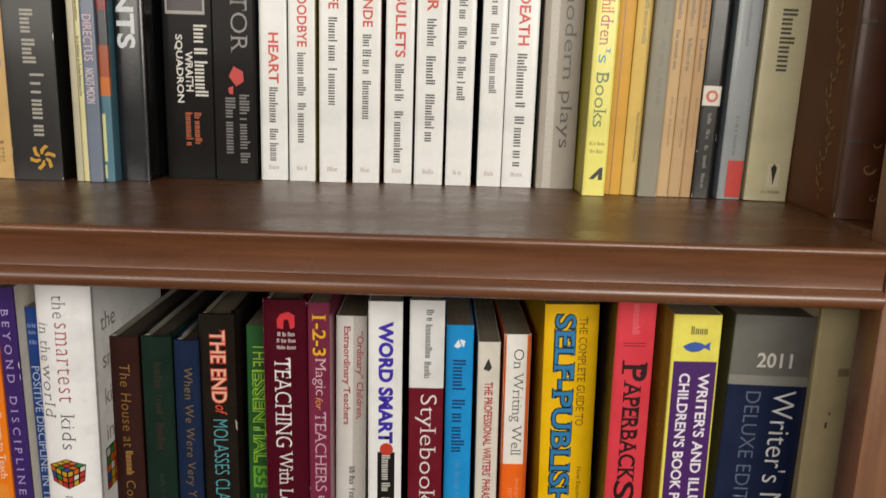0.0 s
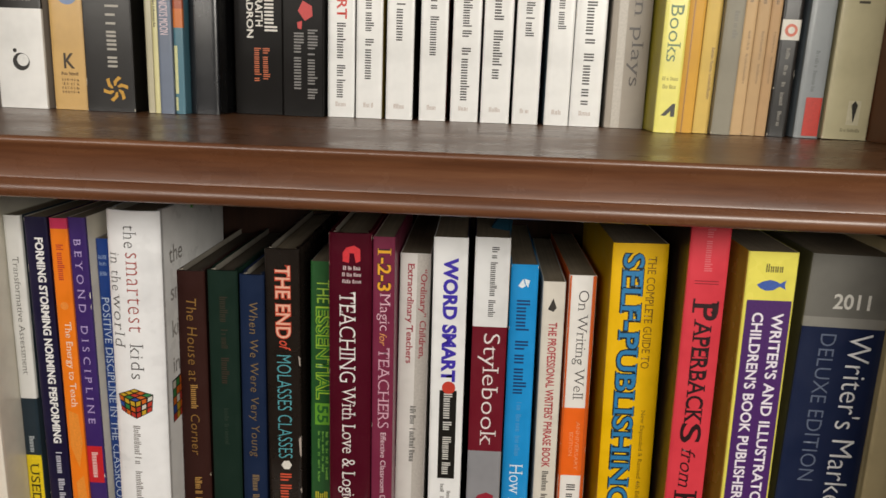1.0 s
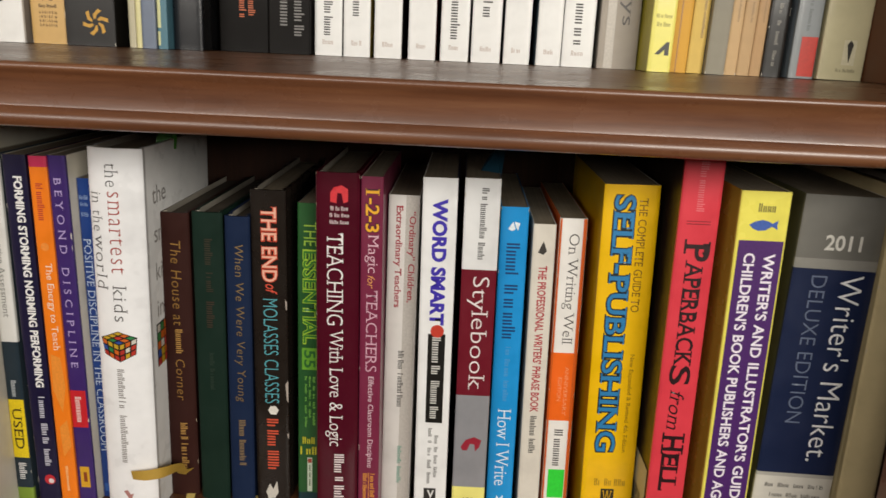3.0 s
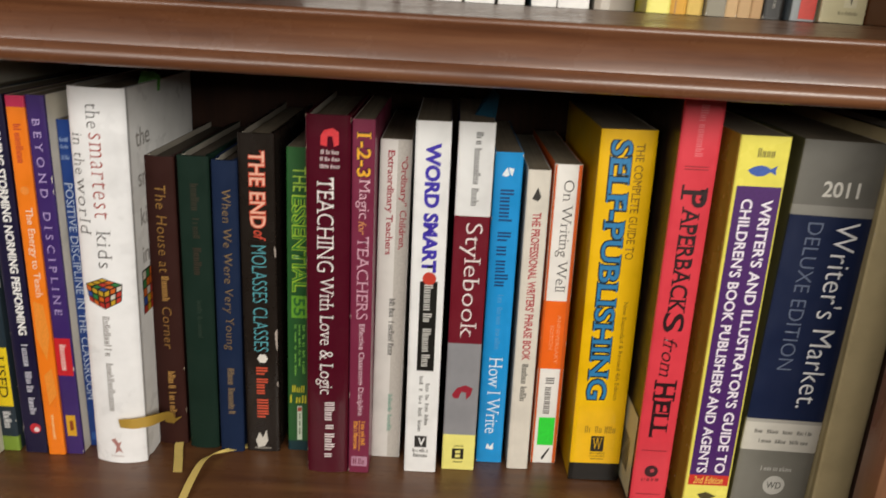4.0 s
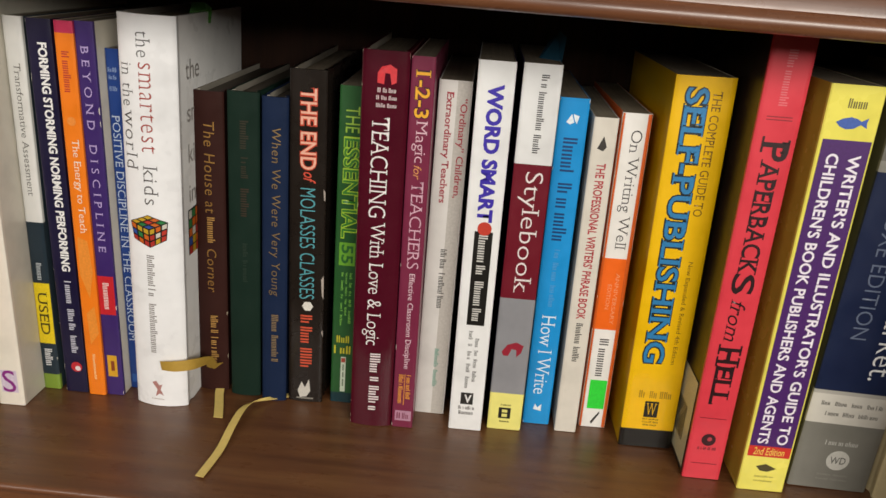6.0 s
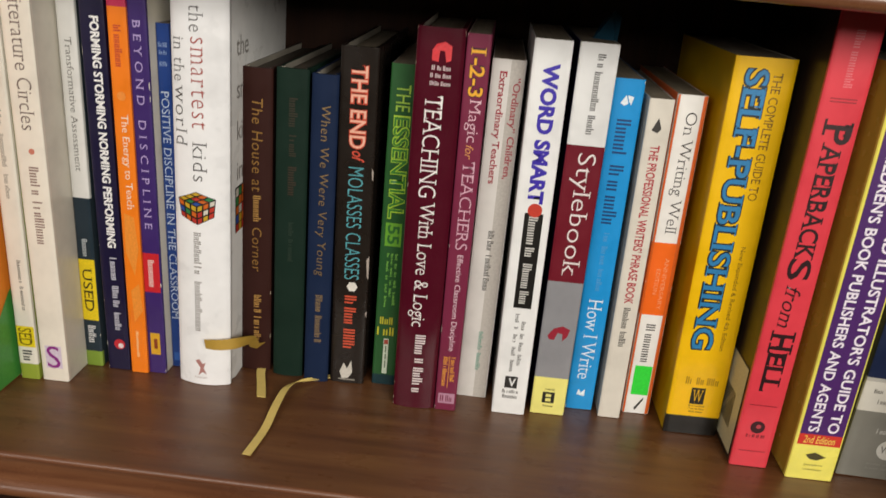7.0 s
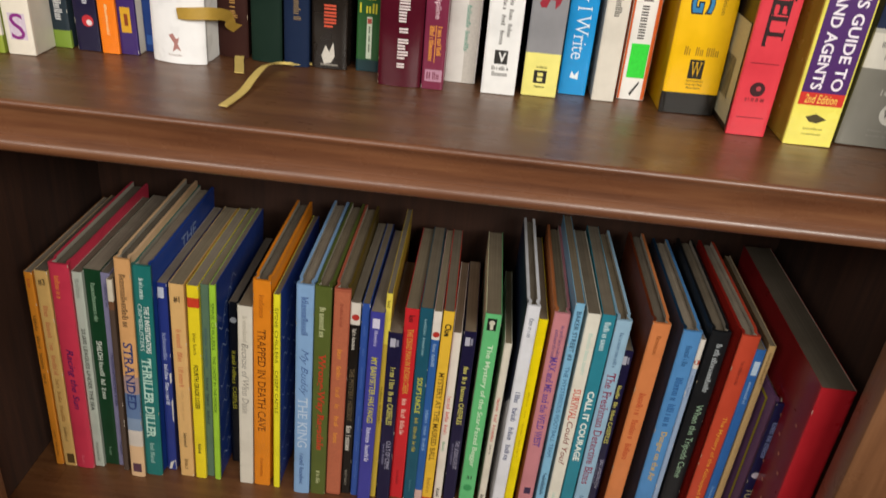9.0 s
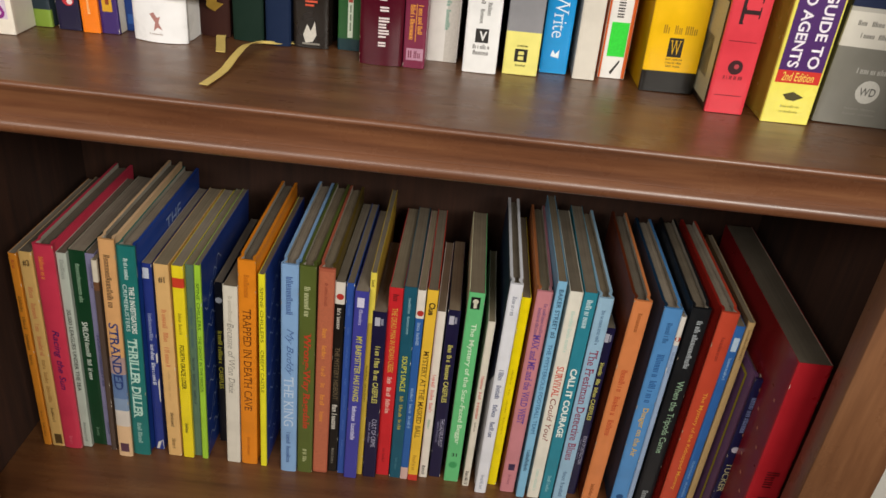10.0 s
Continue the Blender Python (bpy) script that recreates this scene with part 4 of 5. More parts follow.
def slip(book, points, hexa, name="paper_slip", label=""):
    verts = [p for p in points] + [(x, y + 0.0006, z) for x, y, z in points]
    n = len(points)
    faces = [tuple(range(n)), tuple(range(n, 2 * n))[::-1]] + [(i, n + i, n + (i + 1) % n, (i + 1) % n) for i in range(n)]
    part(name, mesh_from(name, verts, faces, [print_mat(hexa)]), book.root, label)


slip(ap, [(-0.004, 0.030, 0.228), (0.011, 0.020, 0.230), (0.0135, 0.030, 0.246), (0.010, 0.036, 0.249), (0.004, 0.040, 0.242)], "1d4052", "bookmark", "dark blue folded bookmark")
slip(kids, [(0.004, 0.050, 0.236), (0.018, 0.050, 0.236), (0.019, 0.050, 0.245), (0.014, 0.052, 0.2475), (0.006, 0.052, 0.247)], "3f7a28", "paper_tab", "green paper tab")

# ---- upper shelf ----
G2 = "books on the upper shelf"


def upper(label, x0, x1, y, h, bands, lean=0.0, **k):
    return Book(label, (x0 + x1) / 2, y, ZU, x1 - x0, h, lean=lean, bands=bands, group=G2, **k)


def up(h, z):
    """Share of the height from the top for z metres above the foot."""
    return 1 - z / h


b = upper("black paperback thriller with yellow lettering", -0.4132, -0.3952, 0.440, 0.19, "14110f", right="2a2724")
b.t("FAVOR", up(.19, .078), up(.19, .031), 0.55, 0.12, "e2a92a", 0.03).words(up(.19, .085), up(.19, .045), 0.2, -0.25, "9a968e", 2).box(up(.19, .024), up(.19, .009), -0.35, 0.25, "c8402a", "emblem").box(up(.19, .021), up(.19, .016), -0.2, 0.1, "e29a2a", "emblem_field", lift=0.0002)
b = upper("thin brown and yellow paperback", -0.3946, -0.3904, 0.442, 0.18, [(0.0, "6a3a1c"), (0.6, "7d4f26"), (0.80, "c99a3c")])
b = upper("white paperback with a black square emblem", -0.3898, -0.3660, 0.441, 0.20, "e3e3e1", right="a59f96")
b.box(up(.2, .0325), up(.2, .0145), -0.32, 0.28, "1a1715", "emblem").t("TA", up(.2, .029), up(.2, .018), 0.34, -0.02, "e3e3e1", 0.0, flat=True, name="emblem_letters").words(up(.2, .17), up(.2, .07), 0.4, 0, "2c2926", 3)
b = upper("grey paperback on security studies", -0.3650, -0.3445, 0.447, 0.22, [(0.0, "5c5650"), (0.72, "6a645d"), (0.74, "38332f"), (0.893, "6a645d")], right="2a2623")
b.t("STANFORD", up(.22, .054), up(.22, .030), 0.22, 0.28, "ddd8cf", 0.02).t("SECURITY", up(.22, .054), up(.22, .030), 0.22, 0.0, "ddd8cf", 0.02).t("STUDIES", up(.22, .053), up(.22, .032), 0.22, -0.28, "ddd8cf", 0.02).box(up(.22, .014), up(.22, .011), -0.2, 0.3, "2c2926", "emblem")
b = upper("white paperback with a black top band and swirl emblem", -0.3415, -0.3127, 0.440, 0.21, [(0.0, "16130f"), (0.722, "e5e4e1")], right="8f877e")
b.words(up(.21, .070), up(.21, .063), 0.7, 0, "d9d4cb", 1, flat=True).disc(up(.21, .0275), 0.0052, 0.02, "24211e").disc(up(.21, .0285), 0.0036, 0.06, "e5e4e1", "emblem_field", lift=0.0003).disc(up(.21, .034), 0.0012, -0.10, "24211e", "emblem_dot")
b = upper("tan paperback with a small dark emblem", -0.3092, -0.2880, 0.443, 0.20, "c9a468", right="b98f52")
b.disc(up(.2, .068), 0.0065, 0.05, "7f93b8", "emblem").t("K", up(.2, .0335), up(.2, .0245), 0.32, 0.0, "3b2c18", 0.02, flat=True, name="emblem_letter").words(up(.2, .0225), up(.2, .0205), 0.5, 0.0, "5a4426", 2, flat=True)
for k in range(4):
    b.words(up(.2, .0185 - .0024 * k), up(.2, .017 - .0024 * k), 0.5, 0.0, "5a4426", 7, flat=True)
b = upper("black paperback with white lettering and a gold swirl", -0.2872, -0.2580, 0.4395, 0.20, "1d1b1a", right="100f0e", coat=0.3)
b.words(up(.2, .098), up(.2, .0665), 0.26, 0.0, "aaa59b", 2).words(up(.2, .062), up(.2, .0225), 0.28, 0.12, "aaa59b", 1)


def swirl(book, z, r, u, ink):
    """A six-bladed swirl."""
    polys = []
    for k in range(6):
        a = k * math.pi / 3
        p = []
        for f, tw in ((0.25, 0), (0.6, 0.25), (1.0, 0.75), (0.95, 1.05), (0.55, 0.75), (0.25, 0.6)):
            p.append((u + f * r * math.cos(a + tw) / book.w, up(book.h, z) + f * r * math.sin(a + tw) / book.h))
        polys.append(p)
    book.patch("emblem", polys, [ink] * 6, 0.0002)


swirl(b, 0.0135, 0.0078, 0.12, "c8962c")
b = upper("thin worn cream paper booklet", -0.2500, -0.2460, 0.440, 0.19, "b5ae94")
b = upper("thin pale yellow booklet", -0.2457, -0.2425, 0.440, 0.18, "d2cb98")
b.words(up(.18, .17), up(.18, .05), 0.5, 0, "2c2926", 4)
b = upper("slim blue-grey booklet with pale pink lettering", -0.2421, -0.2338, 0.439, 0.19, "6c7688")
b.t("DIRECTUS", up(.19, .096), up(.19, .070), 0.62, 0.0, "d9b2bc", 0.0).t("NICKI'S MOON", up(.19, .066), up(.19, .046), 0.62, 0.0, "e6cdd2", 0.0)
b = upper("thin booklet with teal, cream and orange patches", -0.2335, -0.2277, 0.441, 0.18, [(0.0, "7a2a28"), (0.45, "3a3a40"), (0.56, "9a4a2a"), (0.66, "c06a2c"), (0.72, "4d7584")])
b.box(up(.18, .040), up(.18, .012), -0.48, -0.1, "cfcf9a", "patch_print").box(up(.18, .010), up(.18, .002), -0.48, -0.2, "cfcf9a", "patch_print")
b = upper("thick black hardcover with white lettering", -0.2268, -0.2094, 0.449, 0.22, "1b1c20", hard=True, bulge=0.001, coat=0.5, rough=0.25, right="0c0c0d")
b.t("UNTS", up(.22, .125), up(.22, .078), 0.62, -0.08, "d5d8dd", 0.03)
b = upper("black paperback space novel with white and orange lettering", -0.2057, -0.1749, 0.4690, 0.175, "141211", coat=0.08, rough=0.55)
b.box(up(.175, .165), up(.175, .100), -0.42, 0.36, "a5a09a", "picture_frame").box(up(.175, .163), up(.175, .102), -0.38, 0.32, "3d3236", "picture_print", lift=0.0002).box(up(.175, .135), up(.175, .112), -0.05, 0.2, "a84a5a", "picture_detail", lift=0.0003)
b.words(up(.175, .094), up(.175, .050), 0.26, 0.26, "ddd8d0", 2).t("WRAITH", up(.175, .078), up(.175, .054), 0.15, 0.02, "ddd8d0", 0.02).t("SQUADRON", up(.175, .088), up(.175, .047), 0.16, -0.18, "ddd8d0", 0.02).words(up(.175, .041), up(.175, .020), 0.14, 0.16, "b9561e", 1).words(up(.175, .041), up(.175, .020), 0.14, -0.02, "b9561e", 1)
b = upper("black paperback novel with silver lettering and a red blot", -0.1743, -0.1488, 0.4660, 0.175, "171514", coat=0.08, rough=0.55)
b.t("SCULPTOR", up(.175, .160), up(.175, .078), 0.40, 0.15, "8e8b88", -0.010, serif=0.03).words(up(.175, .053), up(.175, .010), 0.24, 0.24, "74716f", 1).words(up(.175, .051), up(.175, .014), 0.24, -0.10, "74716f", 1)
b.patch("blot", [[(-0.12, up(.175, .064)), (0.0, up(.175, .070)), (0.22, up(.175, .067)), (0.24, up(.175, .061)), (0.05, up(.175, .058))], [(-0.14, up(.175, .057)), (-0.02, up(.175, .058)), (-0.03, up(.175, .053)), (-0.12, up(.175, .0535))]], ["c22a26", "c22a26"], 0.0002)

CRIME = "white crime paperback with red and black spine lettering"


def crime(x0, x1, y, title, t0, t1, n0, n1, left="d8d3c8", right="1d1916", words=2, spine="e3e3e1"):
    b = upper(CRIME, x0, x1, y, 0.175, spine, left=left, right=right, d=0.107, coat=0.35)
    if title:
        b.t(title, up(.175, t0), up(.175, t1), 0.37, 0.02, "d2483e", 0.02)
    b.words(up(.175, n0), up(.175, n1), 0.32, 0.0, "3a3632", words)
    b.words(up(.175, .0098), up(.175, .0068), 0.40, 0.0, "c2b4ac", 1, name="imprint_bar", flat=True)


crime(-0.1471, -0.1302, 0.472, "HEART", 0.091, 0.0605, 0.058, 0.0115)
crime(-0.1290, -0.1126, 0.471, "GOODBYE", 0.120, 0.083, 0.0795, 0.0235, right="b9a22c")
crime(-0.1098, -0.0929, 0.470, "WIFE", 0.125, 0.106, 0.1010, 0.0475)
crime(-0.0888, -0.0720, 0.471, "BLONDE", 0.128, 0.096, 0.0915, 0.0395, right="8e1c22")
crime(-0.0690, -0.0515, 0.473, "BULLETS", 0.117, 0.0785, 0.0745, 0.0125, right="4a1c1a")
crime(-0.0498, -0.0318, 0.472, "KILLER", 0.140, 0.1065, 0.1020, 0.0265, words=3)
crime(-0.0298, -0.0136, 0.472, "GUN", 0.140, 0.118, 0.1140, 0.0530, words=3)
crime(-0.0096, 0.0056, 0.472, "", 0, 0, 0.125, 0.0580, left="9ec3d8", words=3)
crime(0.0062, 0.0252, 0.472, "OF DEATH", 0.135, 0.088, 0.0830, 0.0125, left="b5cdda")
b = upper("grey cloth paperback of modern plays", 0.0282, 0.0522, 0.4715, 0.185, "a49c92", left="c2bbb0", d=0.11, coat=0.05, rough=0.6)
b.box(0.001, 0.999, -0.34, -0.12, "b9b2a8", "worn_band", lift=0.0001).t("great modern plays", up(.185, .172), up(.185, .026), 0.38, 0.14, "3f3833", -0.006, serif=0.03)
b = upper("pale yellow paperback on children's books", 0.0532, 0.0665, 0.4440, 0.21, "e4dc72", lean=0.6, left="b3a83a", d=0.14)
b.t("Chil", up(.21, .120), up(.21, .106), 0.54, 0.0, "c9483a", -0.004, serif=0.035).t("dren", up(.21, .105), up(.21, .088), 0.54, 0.0, "b5566a", -0.004, serif=0.035).t("'s", up(.21, .087), up(.21, .078), 0.5, 0.0, "4a9ab4", -0.004, serif=0.035).t("Books", up(.21, .073), up(.21, .041), 0.56, 0.0, "5f7a4f", -0.004, serif=0.035).words(up(.21, .0325), up(.21, .0302), 0.7, 0, "a89f48", 2, flat=True).words(up(.21, .0280), up(.21, .0255), 0.6, 0, "a89f48", 2, flat=True)
b.patch("emblem", [[(-0.26, up(.21, .0100)), (0.22, up(.21, .0170)), (0.34, up(.21, .0170)), (0.34, up(.21, .0095)), (0.16, up(.21, .0095)), (0.16, up(.21, .0128)), (0.0, up(.21, .0105)), (-0.08, up(.21, .0098))]], ["1f1c10"], 0.0002)
b = upper("amber yellow pulp booklet with a creased spine", 0.0672, 0.0778, 0.452, 0.19, "cf9f48", lean=0.8, rough=0.6, coat=0.05)
b.box(0.0, 1.0, -0.15, -0.08, "9c6a1e", "crease")
b = upper("faded yellow pulp booklet", 0.0782, 0.0874, 0.452, 0.20, "d0b264", lean=0.9, rough=0.6, coat=0.05)
b.words(up(.2, .12), up(.2, .09), 0.3, 0.1, "7a6a3a", 1).words(up(.2, .05), up(.2, .02), 0.2, 0.2, "7a5a2a", 1)
b = upper("slim grey booklet with faint lettering", 0.0877, 0.0988, 0.447, 0.19, "8f8a7c", lean=0.9, rough=0.6, coat=0.05)
b.words(up(.19, .15), up(.19, .055), 0.26, 0.1, "6b665a", 4)
for x0, x1, hh, tone in ((0.0991, 0.1064, 0.19, "c0a27a"), (0.1067, 0.1140, 0.195, "b89a74"), (0.1143, 0.1205, 0.19, "b5946e")):
    b = upper("tan script booklet with dark lettering", x0, x1, 0.4495, hh, tone, lean=0.9, rough=0.6, coat=0.05)
    b.words(up(hh, .16), up(hh, .075), 0.34, 0.0, "5a4426", 4).words(up(hh, .06), up(hh, .03), 0.2, 0.1, "8a6a3e", 2)
b = upper("thin black paperback with a small white and orange emblem", 0.1208, 0.1320, 0.448, 0.19, "1a1714", lean=0.8)
b.box(up(.19, .0670), up(.19, .0555), -0.48, 0.48, "d8d2c6", "emblem").disc(up(.19, .061), 0.0036, 0.0, "c85a3a", lift=0.0003).disc(up(.19, .061), 0.0020, 0.0, "d8d2c6", "emblem_field", lift=0.0004).words(up(.19, .051), up(.19, .006), 0.2, 0, "8a857a", 5)
b = upper("grey-blue paperback with a red paper label", 0.1359, 0.1500, 0.4465, 0.20, "8f9496", lean=0.8, left="7d8890")
b.words(up(.2, .125), up(.2, .09), 0.16, 0, "6f7476", 1).words(up(.2, .050), up(.2, .026), 0.16, 0, "6f7476", 2).box(up(.2, .0235), up(.2, .0012), -0.20, 0.46, "c8392c", "sticker", "red paper label", lift=0.0003)
b = upper("cream paperback of plays with a torch emblem", 0.1512, 0.1767, 0.4435, 0.18, "bdb592", lean=0.9, d=0.105, left="a8a07e")
b.words(up(.18, .155), up(.18, .075), 0.34, 0.02, "3f3a2a", 2).box(up(.18, .0225), up(.18, .0085), -0.02, 0.26, "cfc8aa", "emblem_field").patch("emblem", [[(0.05, up(.18, .020)), (0.12, up(.18, .0225)), (0.19, up(.18, .020)), (0.13, up(.18, .0095))]], ["24211a"], 0.0003).name = "emblem"
b.words(up(.18, .0065), up(.18, .0045), 0.44, 0.1, "7a735a", 2, flat=True)
b = upper("large brown leather hardcover with gilt ornament", 0.1775, 0.2110, 0.3860, 0.26, "4a2814", hard=True, bulge=0.004, d=0.18, rough=0.42, coat=0.15, left="54301a")
for z in (0.04, 0.10, 0.16, 0.22):
    b.box(up(.26, z + .002), up(.26, z), -0.49, 0.49, "3a1e10", "raised_band", lift=0.0012)


def curls(book, items, ink):
    polys = []
    for z, u, r in items:
        for k in range(7):
            a, c = k * 0.75, (k + 1) * 0.75
            ra, rc = r * (1 - k * 0.10), r * (1 - (k + 1) * 0.10)
            p = [(ra, a), (rc, c), (rc * 0.72, c), (ra * 0.72, a)]
            polys.append([(u + q * math.cos(g) / book.w, up(book.h, z) + q * math.sin(g) / book.h) for q, g in p])
    book.patch("gilt_ornament", polys, [ink] * len(polys), 0.0003)


curls(b, [(0.027, -0.12, 0.0042), (0.040, -0.05, 0.0030), (0.094, 0.10, 0.0030), (0.105, 0.18, 0.0026), (0.128, 0.1, 0.003), (0.012, 0.0, 0.0026)], "8a6a4a")


def vine(book):
    """A gilt vine along the left board near the spine."""
    verts, faces = [], []
    x = -book.w / 2 - 0.0003
    for k in range(22):
        z, y = 0.012 + k * 0.0085, 0.020 + 0.004 * math.sin(k * 1.3)
        for a in (0.6, 2.2, 3.9):
            n = len(verts)
            for dy, dz in ((0, 0), (0.0035, 0.0012), (0.0050, 0.0036), (0.0018, 0.0030)):
                verts.append((x, y + dy * math.cos(a) - dz * math.sin(a), z + dy * math.sin(a) + dz * math.cos(a)))
            faces.append((n, n + 3, n + 2, n + 1))
    part("gilt_vine", mesh_from("gilt_vine", verts, faces, [ink_mat("7a5c26", 0.5)]), book.root)


vine(b)

# ---- lower shelf ----
G3 = "books on the lower shelf"


def lower(label, x, y, w, h, lean, bands, **k):
    # aged page tones picked at random, all deepened to carry the tops' shade
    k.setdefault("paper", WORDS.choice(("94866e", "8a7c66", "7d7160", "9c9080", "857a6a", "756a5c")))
    k.setdefault("d", 0.107 if h < 0.18 else 0.130)
    return Book(label, x, y, ZL, w, h, lean=lean, bands=bands, group=G3, **k)


b = lower("thin orange paperback with brown lettering", -0.3925, 0.429, 0.0062, 0.1926, 1.5, "d4862a")
b.words(0.03, 0.07, 0.4, 0, "b0402a", 1).words(0.20, 0.55, 0.4, 0, "6b4a1c", 4).words(0.80, 0.95, 0.3, 0, "8a5a20", 2)
b = lower("tan series paperback numbered three", -0.3830, 0.429, 0.0100, 0.1951, 1.6, "d3ab68")
b.t("#3", 0.035, 0.065, 0.5, 0.0, "3d2c1a", 0.02, flat=True).words(0.16, 0.50, 0.36, 0, "c9714a", 4).words(0.52, 0.75, 0.30, 0, "a8763c", 3).words(0.78, 0.86, 0.24, 0, "7a5a30", 1).box(0.93, 0.985, -0.2, 0.4, "5a4426", "emblem")
b = lower("pinkish red hardcover with dark script lettering", -0.3702, 0.429, 0.0152, 0.2030, 2.0, "c83850", hard=True, bulge=0.001, d=0.145)
b.words(0.05, 0.15, 0.26, -0.1, "e8903a", 1).t("Racing the Sun", 0.381, 0.678, 0.44, 0.0, "4a1a5a", 0.01, 0.25).words(0.93, 0.98, 0.2, 0, "e06a7a", 1)
b = lower("pale grey paperback adventure", -0.3592, 0.432, 0.0078, 0.1956, 2.1, "b3bbb0")
b.words(0.03, 0.12, 0.4, 0, "8a9088", 1).t("20,000 LEAGUES UNDER THE SEA", 0.26, 0.68, 0.46, 0, "2a2e2a", 0.012).words(0.86, 0.97, 0.26, 0, "6a706a", 1)
b = lower("dark green paperback with white lettering", -0.3502, 0.436, 0.0132, 0.1967, 2.3, "123a22")
b.words(0.06, 0.24, 0.26, 0, "8fae92", 1).t("SHILOH", 0.334, 0.427, 0.34, 0.0, "dfe6dc", 0.012).words(0.437, 0.633, 0.28, 0.0, "cfd8cc", 3).words(0.90, 0.95, 0.2, 0, "6a8a70", 1)
b = lower("lavender grey paperback with dark lettering", -0.3408, 0.436, 0.0072, 0.1952, 2.4, "7d7a9a")
b.words(0.05, 0.16, 0.4, 0, "4a4866", 1).words(0.38, 0.66, 0.4, 0, "3f3d66", 1).words(0.86, 0.94, 0.3, 0, "5a5878", 1)
b = lower("thin brown and white paperback, worn", -0.3358, 0.431, 0.0042, 0.1930, 2.5, [(0.0, "cfc6b4"), (0.10, "6b4a34"), (0.14, "50423a")])
b = lower("tan and blue hardcover mystery with a snowy foot", -0.3232, 0.4262, 0.0118, 0.2153, 2.6, [(0.0, "d3a06a"), (0.50, "a58a86"), (0.58, "5f78a0"), (0.70, "7f93ae"), (0.76, "cfc6bc"), (0.84, "d8b48c")], hard=True, bulge=0.0006, d=0.14)
b.words(0.06, 0.28, 0.4, 0, "3a2a1c", 1).t("STRANDED", 0.345, 0.655, 0.62, 0.0, "2a3f78", 0.01, serif=0.05).box(0.93, 0.975, -0.3, 0.3, "5a3a4a", "emblem")
b = lower("teal hardcover mystery with a blue board", -0.3108, 0.430, 0.0142, 0.2090, 2.5, "1f6f6c", hard=True, bulge=0.0006, d=0.14, right="1e3f8e")
b.words(0.05, 0.14, 0.24, 0.0, "cfe0dc", 1).t("THE 3 INVESTIGATORS", 0.167, 0.377, 0.28, 0.18, "e8ece6", 0.02).t("CRIMEBUSTERS", 0.16, 0.37, 0.22, -0.16, "cfe0dc", 0.0).t("THRILLER DILLER", 0.4, 0.8, 0.52, 0.0, "bfe0d2", 0.02, serif=0.05).words(0.825, 0.935, 0.26, 0, "9fc0b8", 2)
board_letters(b, "THE", 0.060, 0.188, 0.018, "9fb4dc")
b = lower("blue paperback with a scuffed white edge", -0.2985, 0.438, 0.0078, 0.1907, 2.2, "26357f")
b.box(0.02, 0.07, -0.4, 0.2, "c9cfe0", "emblem").words(0.24, 0.38, 0.4, 0, "9fa8cc", 1).words(0.40, 0.62, 0.4, 0, "d8dcea", 2)
b.patch("scuffs", [[(0.30, 0.45), (0.48, 0.44), (0.48, 0.49), (0.36, 0.50)], [(0.36, 0.60), (0.49, 0.58), (0.49, 0.72), (0.40, 0.70)], [(-0.1, 0.955), (0.45, 0.94), (0.49, 0.995), (-0.3, 0.995)]], ["d8d4cc"] * 3, 0.0002)
b = lower("tan series paperback numbered one", -0.2832, 0.433, 0.0112, 0.1946, 1.5, "d8ae72")
b.t("#1", 0.055, 0.085, 0.42, 0.0, "3d2c1a", 0.02, flat=True).words(0.21, 0.50, 0.36, 0, "c9714a", 3).words(0.52, 0.68, 0.2, 0, "c9a067", 3).words(0.75, 0.83, 0.24, 0, "4a3a24", 1).words(0.90, 0.96, 0.3, 0, "7a5a30", 1)
b = lower("bright yellow paperback with a red collar stripe", -0.2712, 0.4325, 0.0088, 0.1951, 1.6, [(0.0, "e8d226"), (0.055, "c9402a"), (0.10, "e8d226")])
b.words(0.22, 0.33, 0.3, 0, "8a7a1c", 2).t("FOURTH GRADE LOSER", 0.377, 0.607, 0.42, 0, "3a3410", 0.02).words(0.80, 0.86, 0.3, 0, "2a2a20", 1)
b = lower("grey-green paperback with dark lettering", -0.2642, 0.436, 0.0068, 0.1951, 1.9, "56705c")
b.words(0.20, 0.40, 0.3, 0, "3f5a6a", 2).words(0.45, 0.70, 0.36, 0, "2a3a40", 3)
STARRY = []
b = lower("thin lime paperback with a blue starry cover", -0.2572, 0.4332, 0.0048, 0.1971, 1.8, "9cc83a", right="24408c")
STARRY.append(b)
b.t("SPINE CHILLERS", 0.08, 0.30, 0.5, 0, "3a5a1c", 0.0).t("THE GHOST IN THE MIRROR", 0.33, 0.62, 0.5, 0, "2a4a18", 0.0)
b = lower("small black paperback with yellow lettering", -0.2480, 0.456, 0.0070, 0.1685, 1.4, "10131c")
b.disc(0.10, 0.0028, 0, "b9bec6").words(0.28, 0.48, 0.5, 0, "c9c23a", 2).t("CASEFILES", 0.50, 0.64, 0.5, 0, "c9c23a", 0.01)
b = lower("white paperback with a torn foot", -0.2322, 0.433, 0.0112, 0.1821, 1.6, "d6d0c2", left="20242c")
b.words(0.05, 0.20, 0.3, 0, "b5ad9c", 1).t("Because of Winn Dixie", 0.188, 0.573, 0.46, 0, "8a847a", -0.006, 0.2, serif=0.035)
b = lower("orange hardcover with brown lettering", -0.2188, 0.4335, 0.0134, 0.2061, 1.4, "dd8420", hard=True, bulge=0.0006, d=0.135)
